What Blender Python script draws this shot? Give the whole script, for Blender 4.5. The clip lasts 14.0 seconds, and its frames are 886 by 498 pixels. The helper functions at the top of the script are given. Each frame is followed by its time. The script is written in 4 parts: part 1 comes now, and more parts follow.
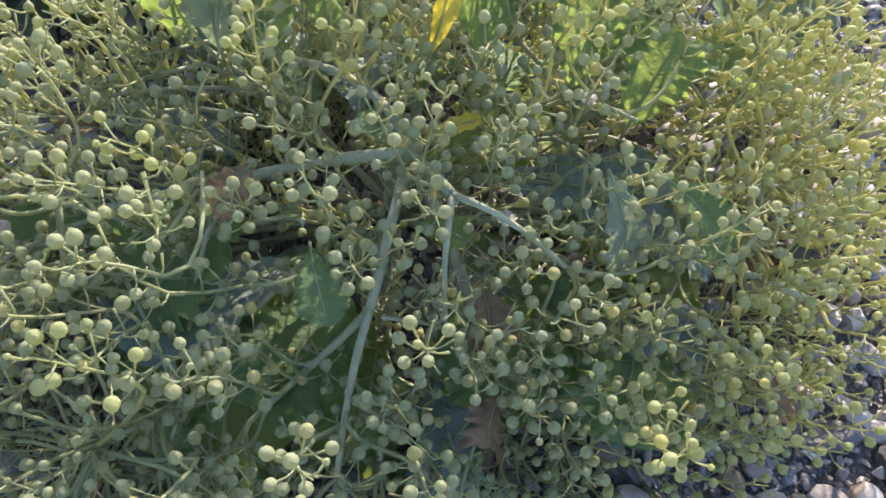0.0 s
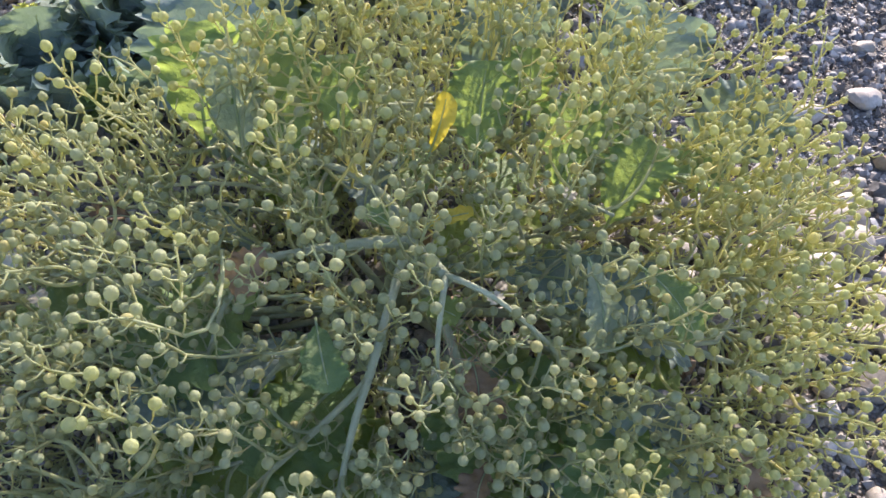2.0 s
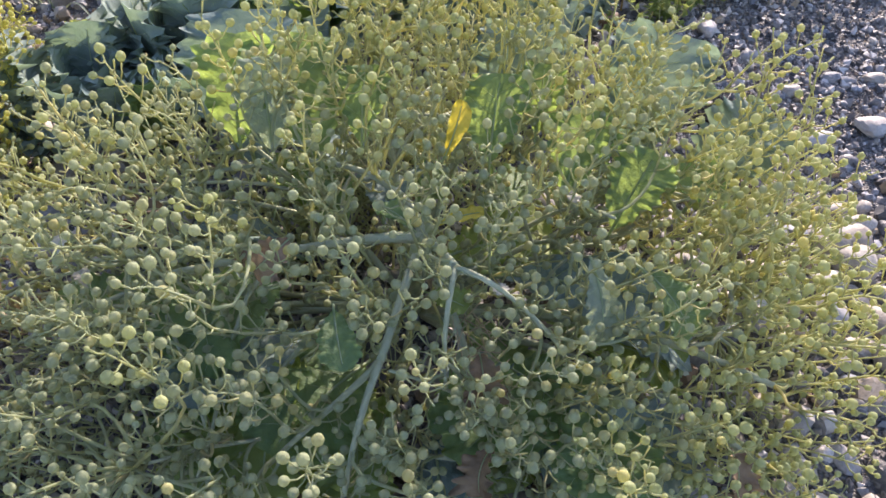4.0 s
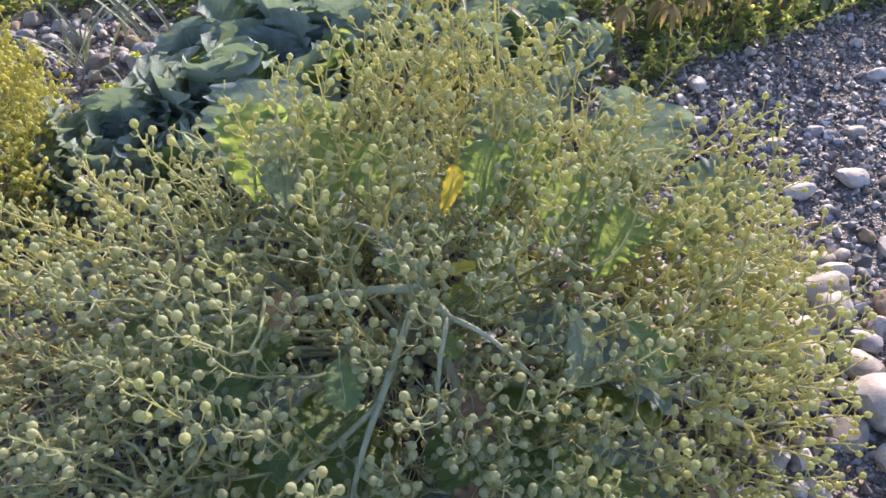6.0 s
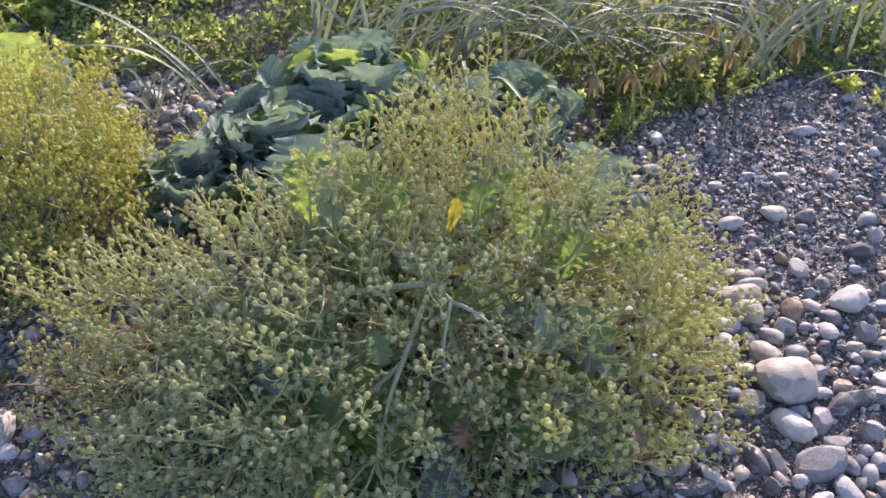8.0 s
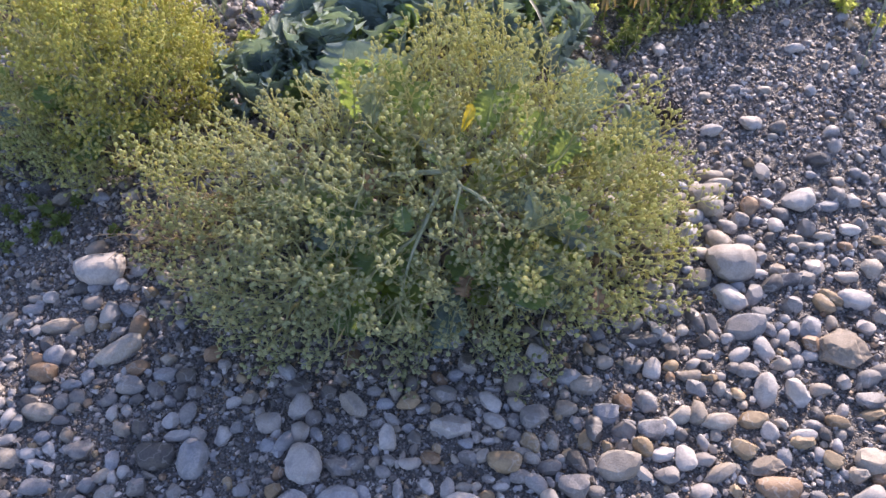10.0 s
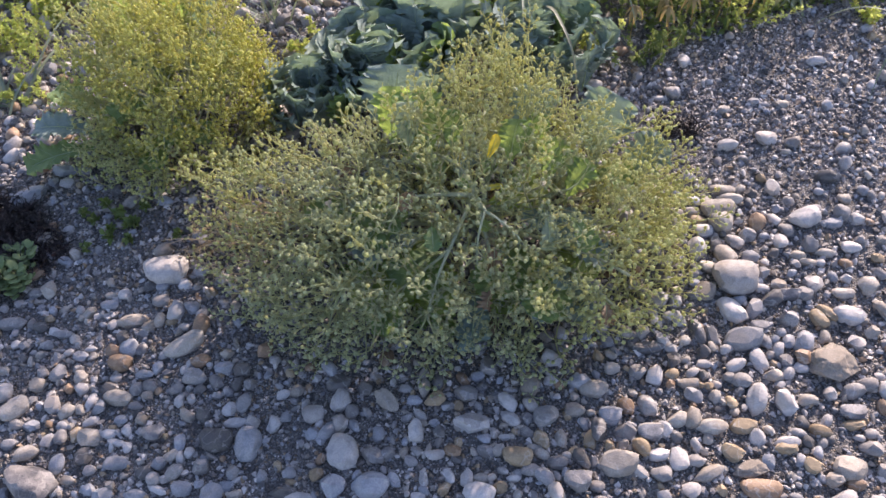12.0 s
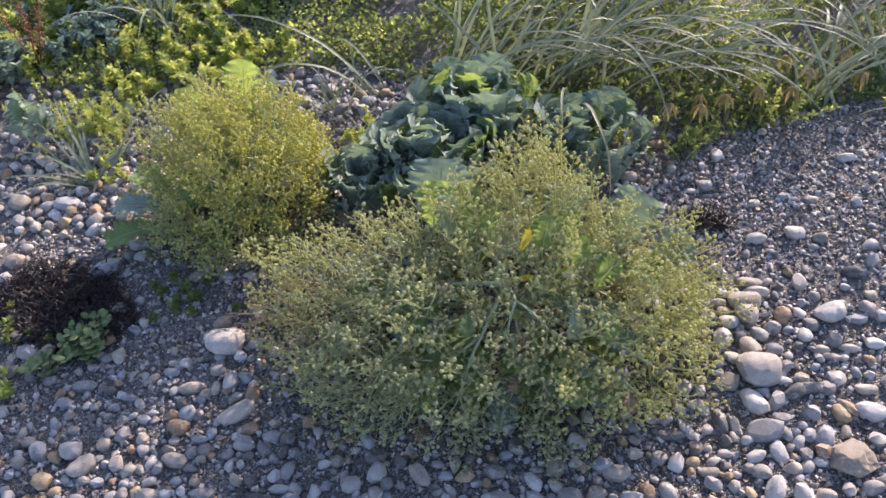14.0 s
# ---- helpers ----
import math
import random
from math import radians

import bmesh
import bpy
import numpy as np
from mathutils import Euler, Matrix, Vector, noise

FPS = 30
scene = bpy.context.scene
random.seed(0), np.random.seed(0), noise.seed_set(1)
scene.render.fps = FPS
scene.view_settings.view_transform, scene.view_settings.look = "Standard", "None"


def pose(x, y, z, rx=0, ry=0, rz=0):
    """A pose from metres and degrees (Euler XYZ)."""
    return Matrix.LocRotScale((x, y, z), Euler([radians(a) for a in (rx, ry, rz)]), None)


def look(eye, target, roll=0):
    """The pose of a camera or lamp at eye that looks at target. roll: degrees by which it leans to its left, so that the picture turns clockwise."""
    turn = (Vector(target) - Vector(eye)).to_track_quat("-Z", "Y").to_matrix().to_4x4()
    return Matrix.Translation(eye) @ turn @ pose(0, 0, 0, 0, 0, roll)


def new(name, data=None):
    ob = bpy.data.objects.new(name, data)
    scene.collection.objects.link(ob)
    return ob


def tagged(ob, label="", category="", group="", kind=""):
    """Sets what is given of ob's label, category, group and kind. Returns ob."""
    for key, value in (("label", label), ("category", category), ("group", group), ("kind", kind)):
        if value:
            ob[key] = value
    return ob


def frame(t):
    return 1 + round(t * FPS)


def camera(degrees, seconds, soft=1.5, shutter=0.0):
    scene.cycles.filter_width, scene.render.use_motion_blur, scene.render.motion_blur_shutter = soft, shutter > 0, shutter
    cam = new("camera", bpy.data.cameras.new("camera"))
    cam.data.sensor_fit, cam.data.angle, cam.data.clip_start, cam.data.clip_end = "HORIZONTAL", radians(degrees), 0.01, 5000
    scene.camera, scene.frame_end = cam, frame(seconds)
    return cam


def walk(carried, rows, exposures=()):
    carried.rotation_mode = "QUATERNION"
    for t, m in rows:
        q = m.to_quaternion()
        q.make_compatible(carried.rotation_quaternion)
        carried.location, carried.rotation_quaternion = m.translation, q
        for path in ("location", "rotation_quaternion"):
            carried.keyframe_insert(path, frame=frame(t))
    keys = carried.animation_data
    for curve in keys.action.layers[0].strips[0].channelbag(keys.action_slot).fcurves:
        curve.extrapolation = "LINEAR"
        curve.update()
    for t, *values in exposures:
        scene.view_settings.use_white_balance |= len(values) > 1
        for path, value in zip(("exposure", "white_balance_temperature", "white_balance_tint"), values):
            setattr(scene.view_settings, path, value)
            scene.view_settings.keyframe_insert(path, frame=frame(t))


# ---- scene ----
cam = camera(59.4, 14.0, 1.6)
PATH = [
    (0, (0.336, 0.403, 0.725), (0.209, 1.388, -1.011), -0.0),
    (0.5, (0.333, 0.382, 0.739), (0.203, 1.418, -0.966), 0.1),
    (1, (0.345, 0.368, 0.751), (0.204, 1.451, -0.924), -0.2),
    (1.5, (0.344, 0.357, 0.757), (0.201, 1.513, -0.868), 0.5),
    (2, (0.352, 0.343, 0.754), (0.177, 1.589, -0.8), 0.5),
    (2.5, (0.352, 0.339, 0.76), (0.157, 1.587, -0.791), 0.5),
    (2.7, (0.351, 0.325, 0.756), (0.157, 1.603, -0.77), 0.9),
    (4.8, (0.386, 0.282, 0.788), (0.1, 1.591, -0.697), -0.9),
    (5, (0.387, 0.277, 0.794), (0.097, 1.594, -0.683), -1.1),
    (5.5, (0.392, 0.263, 0.806), (0.091, 1.598, -0.652), -1.3),
    (6, (0.403, 0.255, 0.833), (0.094, 1.617, -0.599), -1.6),
    (6.5, (0.415, 0.231, 0.863), (0.099, 1.609, -0.551), -2.5),
    (7, (0.427, 0.147, 0.909), (0.107, 1.57, -0.459), -2.2),
    (7.2, (0.432, 0.116, 0.934), (0.108, 1.561, -0.409), -2.0),
    (9.3, (0.536, -0.154, 1.162), (0.17, 1.176, -0.286), -0.6),
    (9.5, (0.548, -0.171, 1.184), (0.188, 1.092, -0.324), -0.7),
    (10, (0.554, -0.194, 1.254), (0.172, 1.003, -0.303), -2.0),
    (10.5, (0.568, -0.186, 1.323), (0.156, 0.985, -0.245), -3.1),
    (11, (0.577, -0.193, 1.37), (0.152, 0.956, -0.211), -3.5),
    (11.5, (0.587, -0.181, 1.418), (0.141, 0.931, -0.183), -4.6),
    (12, (0.593, -0.179, 1.46), (0.13, 0.884, -0.17), -5.6),
    (12.5, (0.582, -0.186, 1.507), (0.07, 0.85, -0.125), -7.2),
    (13, (0.59, -0.197, 1.551), (0.027, 0.844, -0.06), -7.8),
    (13.5, (0.62, -0.193, 1.583), (0.002, 0.92, 0.04), -8.2),
    (14, (0.652, -0.183, 1.595), (0.019, 0.938, 0.065), -8.6),
]
EXPOSURES = [(0.0, 1.28, 6050, 20), (5.0, 1.2, 6050, 26), (9.5, 1.07, 6100, 29), (14.0, 1.06, 6200, 25)]
walk(cam, [(t, look(eye, target, roll)) for t, eye, target, roll in PATH], EXPOSURES)

# ---- world and sun: a low sun behind the plants ----
SUN_AZIMUTH, SUN_HEIGHT = 10.0, 20.5  # degrees from +y towards +x; degrees over the horizon
world = bpy.data.worlds.new("world")
scene.world = world
world.use_nodes = True
sky = world.node_tree.nodes.new("ShaderNodeTexSky")
sky.sky_type, sky.sun_disc = "NISHITA", False
sky.sun_elevation, sky.sun_rotation = radians(SUN_HEIGHT), radians(SUN_AZIMUTH)
background = world.node_tree.nodes["Background"]
background.inputs["Strength"].default_value = 0.15
world.node_tree.links.new(sky.outputs["Color"], background.inputs["Color"])

sun = new("sun", bpy.data.lights.new("sun", "SUN"))
sun.data.energy, sun.data.angle, sun.data.color = 4.25, radians(1.0), (1.0, 0.87, 0.68)
to_sun = Vector((math.sin(radians(SUN_AZIMUTH)) * math.cos(radians(SUN_HEIGHT)),
                 math.cos(radians(SUN_AZIMUTH)) * math.cos(radians(SUN_HEIGHT)), math.sin(radians(SUN_HEIGHT))))
sun.matrix_world = look(to_sun * 20, (0, 0, 0))


# ---- materials ----
def node(tree, kind, settings=(), **values):
    n = tree.nodes.new(kind)
    for key, value in settings:
        setattr(n, key, value)
    for key, value in values.items():
        socket = n.inputs[key.replace("_", " ")]
        if isinstance(value, bpy.types.NodeSocket):
            tree.links.new(value, socket)
        else:
            socket.default_value = value
    return n


def blend(tree, fac, a, b, way="MIX"):
    n = tree.nodes.new("ShaderNodeMix")
    n.data_type, n.blend_type = "RGBA", way
    for i, value in ((0, fac), (6, a), (7, b)):
        if isinstance(value, bpy.types.NodeSocket):
            tree.links.new(value, n.inputs[i])
        elif i:
            n.inputs[i].default_value = (*value, 1)
        else:
            n.inputs[i].default_value = value
    return n.outputs[2]


def ramp(tree, value, low, high, a=0.0, b=1.0):
    n = node(tree, "ShaderNodeMapRange", Value=value)
    for i, v in ((1, low), (2, high), (3, a), (4, b)):
        n.inputs[i].default_value = v
    return n.outputs[0]


def noise_at(tree, where, scale, detail=3.0):
    return node(tree, "ShaderNodeTexNoise", Vector=where, Scale=scale, Detail=detail).outputs["Fac"]


def chance(tree):
    """A random number of each loose piece, be it an object of its own or an island of a joined mesh."""
    geo, info = tree.nodes.new("ShaderNodeNewGeometry"), tree.nodes.new("ShaderNodeObjectInfo")
    both = node(tree, "ShaderNodeMath", [("operation", "ADD")])
    tree.links.new(geo.outputs["Random Per Island"], both.inputs[0])
    tree.links.new(info.outputs["Random"], both.inputs[1])
    part_of = node(tree, "ShaderNodeMath", [("operation", "FRACT")])
    tree.links.new(both.outputs[0], part_of.inputs[0])
    return geo.outputs["Position"], part_of.outputs[0]


def start(name):
    m = bpy.data.materials.new(name)
    m.use_nodes = True
    t = m.node_tree
    return m, t, t.nodes["Principled BSDF"], t.nodes["Material Output"]


def bumped(t, shader, height, strength, distance):
    b = node(t, "ShaderNodeBump", Height=height, Strength=strength, Distance=distance)
    t.links.new(b.outputs[0], shader.inputs["Normal"])
    return b.outputs[0]


def foliage(name, dark, light, odd, through_colour, share, rough=0.5, odd_from=0.8, grain=60.0, bump=0.002, gloss=0.5):
    """Living tissue: two greens in patches, an odd colour on some pieces, and light that passes through."""
    m, t, p, out = start(name)
    where, luck = chance(t)
    c = blend(t, ramp(t, noise_at(t, where, grain), 0.35, 0.65), dark, light)
    c = blend(t, ramp(t, noise_at(t, where, 9.0, 1.0), 0.4, 0.6, 0.0, 0.45), c, light)
    c = blend(t, ramp(t, luck, odd_from, min(1.0, odd_from + 0.15), 0.0, 0.85), c, odd)
    t.links.new(c, p.inputs["Base Color"])
    p.inputs["Roughness"].default_value = rough
    p.inputs["Specular IOR Level"].default_value = gloss
    n = bumped(t, p, noise_at(t, where, grain * 4), 0.5, bump)
    tr = node(t, "ShaderNodeBsdfTranslucent", Color=blend(t, 0.35, (*through_colour,), c))
    t.links.new(n, tr.inputs["Normal"])
    mix = node(t, "ShaderNodeMixShader", Fac=share)
    t.links.new(p.outputs[0], mix.inputs[1])
    t.links.new(tr.outputs[0], mix.inputs[2])
    t.links.new(mix.outputs[0], out.inputs["Surface"])
    return m


def stone_material(name, base, patch, stain, rough=0.62, patch_at=0.5, speck=0.0, patch_size=48.0, vein=0.35):
    m, t, p, out = start(name)
    where, luck = chance(t)
    coarse, fine = noise_at(t, where, patch_size, 7.0), noise_at(t, where, 300.0, 5.0)
    c = blend(t, ramp(t, coarse, patch_at, patch_at + 0.14), base, patch)
    c = blend(t, ramp(t, noise_at(t, where, 17.0, 2.0), 0.52, 0.68, 0.0, 0.6), c, stain)
    c = blend(t, ramp(t, fine, 0.42, 0.62, 0.0, 0.45), c, [v * 0.6 for v in base])
    if speck:
        spots = node(t, "ShaderNodeTexVoronoi", Vector=where, Scale=260.0).outputs["Distance"]
        c = blend(t, ramp(t, spots, 0.22, 0.34, speck, 0.0), c, (0.03, 0.03, 0.035))
    line = node(t, "ShaderNodeMath", [("operation", "ABSOLUTE")])
    t.links.new(ramp(t, noise_at(t, where, 22.0, 3.0), 0.0, 1.0, -0.5, 0.5), line.inputs[0])
    c = blend(t, ramp(t, line.outputs[0], 0.004, 0.016, vein, 0.0), c, (0.56, 0.53, 0.5))
    c = blend(t, 1.0, c, blend(t, luck, (0.66, 0.64, 0.62), (1.0, 1.0, 1.0)), "MULTIPLY")
    t.links.new(c, p.inputs["Base Color"])
    t.links.new(ramp(t, coarse, 0.3, 0.7, rough - 0.12, rough + 0.14), p.inputs["Roughness"])
    p.inputs["Specular IOR Level"].default_value = 0.3
    bumped(t, p, blend(t, 0.45, coarse, fine), 0.55, 0.003)
    return m


STONES = {
    "w": stone_material("chalk_white_stone", (0.560, 0.522, 0.497), (0.409, 0.394, 0.387), (0.444, 0.368, 0.294)),
    "l": stone_material("pale_beige_stone", (0.453, 0.402, 0.344), (0.338, 0.304, 0.270), (0.383, 0.300, 0.218)),
    "g": stone_material("grey_stone", (0.328, 0.307, 0.296), (0.222, 0.214, 0.216), (0.358, 0.307, 0.256)),
    "b": stone_material("blue_grey_stone", (0.377, 0.377, 0.398), (0.270, 0.279, 0.301), (0.367, 0.335, 0.311)),
    "d": stone_material("dark_flint", (0.164, 0.153, 0.146), (0.097, 0.093, 0.097), (0.242, 0.205, 0.163), 0.5),
    "t": stone_material("tan_stone", (0.43, 0.325, 0.205), (0.33, 0.25, 0.165), (0.3, 0.215, 0.13)),
    "o": stone_material("rust_brown_stone", (0.35, 0.235, 0.15), (0.28, 0.19, 0.13), (0.4, 0.3, 0.21)),
    "r": stone_material("weathered_beige_stone", (0.41, 0.35, 0.285), (0.3, 0.26, 0.215), (0.46, 0.41, 0.35), 0.8),
    "s": stone_material("mottled_flint", (0.454, 0.423, 0.402), (0.145, 0.140, 0.151), (0.532, 0.484, 0.438), 0.5, 0.42, 0.3, 26.0),
}
STONE_WORDS = {"r": "weathered pitted beige", "w": "chalky white", "l": "pale beige", "g": "mid grey", "b": "smooth blue-grey", "d": "dark flint",
               "t": "tan brown", "o": "rusty orange-brown", "s": "black and white mottled flint"}


def gravel_material():
    m, t, p, out = start("fine_gravel")
    where, luck = chance(t)
    cells = node(t, "ShaderNodeTexVoronoi", Vector=where, Scale=230.0)
    tone = node(t, "ShaderNodeSeparateColor", Color=cells.outputs["Color"])
    c = blend(t, tone.outputs[0], (0.11, 0.097, 0.088), (0.36, 0.325, 0.295))
    c = blend(t, ramp(t, tone.outputs[1], 0.8, 0.95), c, (0.42, 0.40, 0.37))
    c = blend(t, ramp(t, tone.outputs[2], 0.85, 0.95), c, (0.27, 0.18, 0.10))
    c = blend(t, ramp(t, cells.outputs["Distance"], 0.35, 0.7), c, (0.075, 0.07, 0.067))
    c = blend(t, ramp(t, noise_at(t, where, 5.0), 0.4, 0.65, 0.0, 0.4), c, (0.16, 0.15, 0.14))
    t.links.new(c, p.inputs["Base Color"])
    p.inputs["Roughness"].default_value = 0.75
    bumped(t, p, ramp(t, cells.outputs["Distance"], 0.0, 0.7, 1.0, 0.0), 1.0, 0.004)
    return m


def grain_material():
    m, t, p, out = start("gravel_grains")
    where, luck = chance(t)
    r = node(t, "ShaderNodeValToRGB", Fac=luck)
    ramp_colours = r.color_ramp
    ramp_colours.interpolation = "CONSTANT"
    for i, (at, colour) in enumerate(((0.0, (0.062, 0.056, 0.054)), (0.2, (0.17, 0.148, 0.135)), (0.42, (0.3, 0.262, 0.235)), (0.58, (0.245, 0.235, 0.238)),
                                      (0.73, (0.46, 0.415, 0.38)), (0.83, (0.33, 0.235, 0.155)), (0.88, (0.64, 0.58, 0.535)))):
        e = ramp_colours.elements[i] if i < 2 else ramp_colours.elements.new(at)
        e.position, e.color = at, (*colour, 1)
    c = blend(t, ramp(t, noise_at(t, where, 300.0), 0.45, 0.75, 0.0, 0.25), r.outputs[0], (0.12, 0.11, 0.10))
    t.links.new(c, p.inputs["Base Color"])
    p.inputs["Roughness"].default_value = 0.6
    bumped(t, p, noise_at(t, where, 500.0), 0.5, 0.0015)
    return m


GRAVEL, GRAINS = gravel_material(), grain_material()
POD = foliage("seed_pod_skin", (0.30, 0.342, 0.222), (0.38, 0.418, 0.276), (0.53, 0.47, 0.21), (0.8, 0.77, 0.31), 0.45, 0.65, 0.86, 90.0, 0.002, 0.2)
# yellower copies of pod and twig: ripening plus sunlight put into the colour
POD_M = foliage("yellowing_sunlit_pod_skin", (0.345, 0.395, 0.225), (0.435, 0.475, 0.275), (0.58, 0.52, 0.23), (0.86, 0.82, 0.27), 0.5, 0.65, 0.84, 90.0, 0.002, 0.25)
POD_B = foliage("ripening_sunlit_pod_skin", (0.385, 0.425, 0.165), (0.485, 0.505, 0.21), (0.58, 0.5, 0.18), (0.9, 0.84, 0.18), 0.5, 0.65, 0.83, 90.0, 0.002, 0.25)
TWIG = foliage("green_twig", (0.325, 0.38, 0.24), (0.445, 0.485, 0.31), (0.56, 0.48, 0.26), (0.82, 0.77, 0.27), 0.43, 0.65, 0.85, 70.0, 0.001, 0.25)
TWIG_M = foliage("ripe_sunlit_twig", (0.335, 0.385, 0.225), (0.435, 0.47, 0.28), (0.54, 0.49, 0.26), (0.89, 0.82, 0.27), 0.49, 0.65, 0.83, 70.0, 0.001, 0.25)
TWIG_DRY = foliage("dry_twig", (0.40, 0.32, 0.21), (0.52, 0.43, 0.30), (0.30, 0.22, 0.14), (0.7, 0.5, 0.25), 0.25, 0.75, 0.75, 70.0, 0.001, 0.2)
TWIG_B = foliage("yellowing_sunlit_twig", (0.335, 0.385, 0.16), (0.43, 0.46, 0.2), (0.5, 0.45, 0.18), (0.875, 0.80, 0.16), 0.48, 0.65, 0.85, 70.0, 0.001, 0.25)
STEM = foliage("pale_green_stem", (0.335, 0.36, 0.225), (0.465, 0.48, 0.32), (0.42, 0.38, 0.2), (0.5, 0.55, 0.15), 0.12, 0.7, 0.9, 55.0, 0.004, 0.25)
KALE = foliage("waxy_kale_leaf", (0.185, 0.245, 0.215), (0.285, 0.345, 0.31), (0.2, 0.28, 0.18), (0.34, 0.48, 0.2), 0.24, 0.75, 0.85, 45.0, 0.004, 0.15)
PALE_KALE = foliage("pale_kale_leaf", (0.26, 0.31, 0.22), (0.36, 0.41, 0.30), (0.3, 0.36, 0.22), (0.5, 0.6, 0.25), 0.3, 0.7, 0.85, 45.0, 0.004, 0.2)
KALE_GREEN = foliage("green_kale_leaf", (0.13, 0.21, 0.09), (0.21, 0.30, 0.14), (0.28, 0.33, 0.10), (0.54, 0.7, 0.1), 0.42, 0.6, 0.75, 45.0, 0.004, 0.3)
YELLOW_LEAF = foliage("yellow_leaf", (0.62, 0.48, 0.05), (0.70, 0.58, 0.10), (0.6, 0.3, 0.05), (0.9, 0.72, 0.04), 0.45, 0.45, 0.8)
BROWN_LEAF = foliage("withered_leaf", (0.20, 0.13, 0.075), (0.34, 0.24, 0.15), (0.14, 0.09, 0.05), (0.4, 0.25, 0.1), 0.2, 0.7, 0.8)
DRY_FLAKE = foliage("dry_whitish_leaf", (0.5, 0.47, 0.4), (0.62, 0.59, 0.52), (0.4, 0.34, 0.25), (0.7, 0.65, 0.5), 0.4, 0.7)
MIDRIB = foliage("leaf_midrib", (0.32, 0.40, 0.24), (0.42, 0.48, 0.30), (0.36, 0.40, 0.2), (0.6, 0.74, 0.28), 0.45)
GRASS = foliage("blue_green_grass", (0.145, 0.182, 0.13), (0.225, 0.262, 0.188), (0.36, 0.33, 0.22), (0.38, 0.43, 0.2), 0.28, 0.5, 0.85, 30.0, 0.001, 0.35)
COVER = foliage("ground_cover_leaf", (0.11, 0.155, 0.06), (0.18, 0.235, 0.085), (0.25, 0.24, 0.09), (0.45, 0.52, 0.12), 0.4, 0.8, 0.86, 40.0, 0.002, 0.15)
COVER_YELLOW = foliage("yellow_green_leaf", (0.28, 0.35, 0.11), (0.41, 0.47, 0.16), (0.5, 0.36, 0.13), (0.78, 0.83, 0.2), 0.55, 0.8, 0.84, 40.0, 0.002, 0.15)
STRAW = foliage("wilted_leaflet", (0.27, 0.20, 0.09), (0.40, 0.31, 0.14), (0.22, 0.20, 0.06), (0.5, 0.35, 0.1), 0.35, 0.6, 0.75)
DOCK = foliage("red_brown_seed_stalk", (0.17, 0.06, 0.03), (0.27, 0.11, 0.05), (0.3, 0.16, 0.08), (0.3, 0.1, 0.04), 0.15, 0.7)
WEED = foliage("dried_seaweed", (0.016, 0.012, 0.012), (0.034, 0.025, 0.024), (0.06, 0.025, 0.02), (0.05, 0.02, 0.02), 0.06, 0.4, 0.85)
SANDWORT = foliage("fleshy_green_leaf", (0.16, 0.22, 0.09), (0.25, 0.31, 0.14), (0.30, 0.33, 0.14), (0.42, 0.50, 0.12), 0.3, 0.5, 0.8, 60.0, 0.002, 0.3)


# ---- building blocks ----
class Build:
    """Gathers points and faces of one mesh."""

    def __init__(self):
        self.v, self.f = [], []

    def add(self, verts, faces):
        n = len(self.v)
        self.v.extend(verts)
        self.f.extend([tuple(i + n for i in face) for face in faces])

    def tube(self, points, radii, sides=5):
        points = [Vector(p) for p in points]
        verts, faces = [], []
        side = None
        for i, p in enumerate(points):
            d = (points[min(i + 1, len(points) - 1)] - points[max(i - 1, 0)]).normalized()
            if side is None:
                side = d.orthogonal().normalized()
            side = (side - d * side.dot(d)).normalized()
            other = d.cross(side)
            for k in range(sides):
                a = 2 * math.pi * k / sides
                verts.append(tuple(p + (side * math.cos(a) + other * math.sin(a)) * radii[i]))
        for i in range(len(points) - 1):
            for k in range(sides):
                a, b = i * sides + k, i * sides + (k + 1) % sides
                faces.append((a, b, b + sides, a + sides))
        faces.append(tuple(range(sides - 1, -1, -1)))
        faces.append(tuple(range(len(verts) - sides, len(verts))))
        self.add(verts, faces)

    def mesh(self, name, material, smooth=True):
        me = bpy.data.meshes.new(name)
        me.from_pydata(self.v, [], self.f)
        me.materials.append(material)
        if smooth:
            me.polygons.foreach_set("use_smooth", [True] * len(me.polygons))
        me.update()
        return me


def ball(level):
    bm = bmesh.new()
    bmesh.ops.create_icosphere(bm, subdivisions=level, radius=1.0)
    v = np.array([tuple(x.co) for x in bm.verts])
    f = np.array([[x.index for x in face.verts] for face in bm.faces])
    bm.free()
    return v, f


def mesh_of(name, verts, faces, material, smooth=True):
    me = bpy.data.meshes.new(name)
    me.from_pydata(verts.tolist(), [], faces.tolist())
    me.materials.append(material)
    if smooth:
        me.polygons.foreach_set("use_smooth", [True] * len(me.polygons))
    me.update()
    return me


def scattered(shape, places, sizes, turn=None):
    """Many copies of a shape, (verts, faces), in one pair of arrays. sizes: one or three numbers a copy; turn: a 3 x 3 matrix a copy."""
    v, f = shape
    sizes = np.asarray(sizes, float).reshape(len(places), 1, -1)
    copies = v[None] * sizes
    if turn is not None:
        copies = np.einsum("nij,nvj->nvi", turn, copies)
    copies = copies + np.asarray(places)[:, None, :]
    faces = f[None] + (np.arange(len(places)) * len(v))[:, None, None]
    return copies.reshape(-1, 3), faces.reshape(-1, f.shape[1])


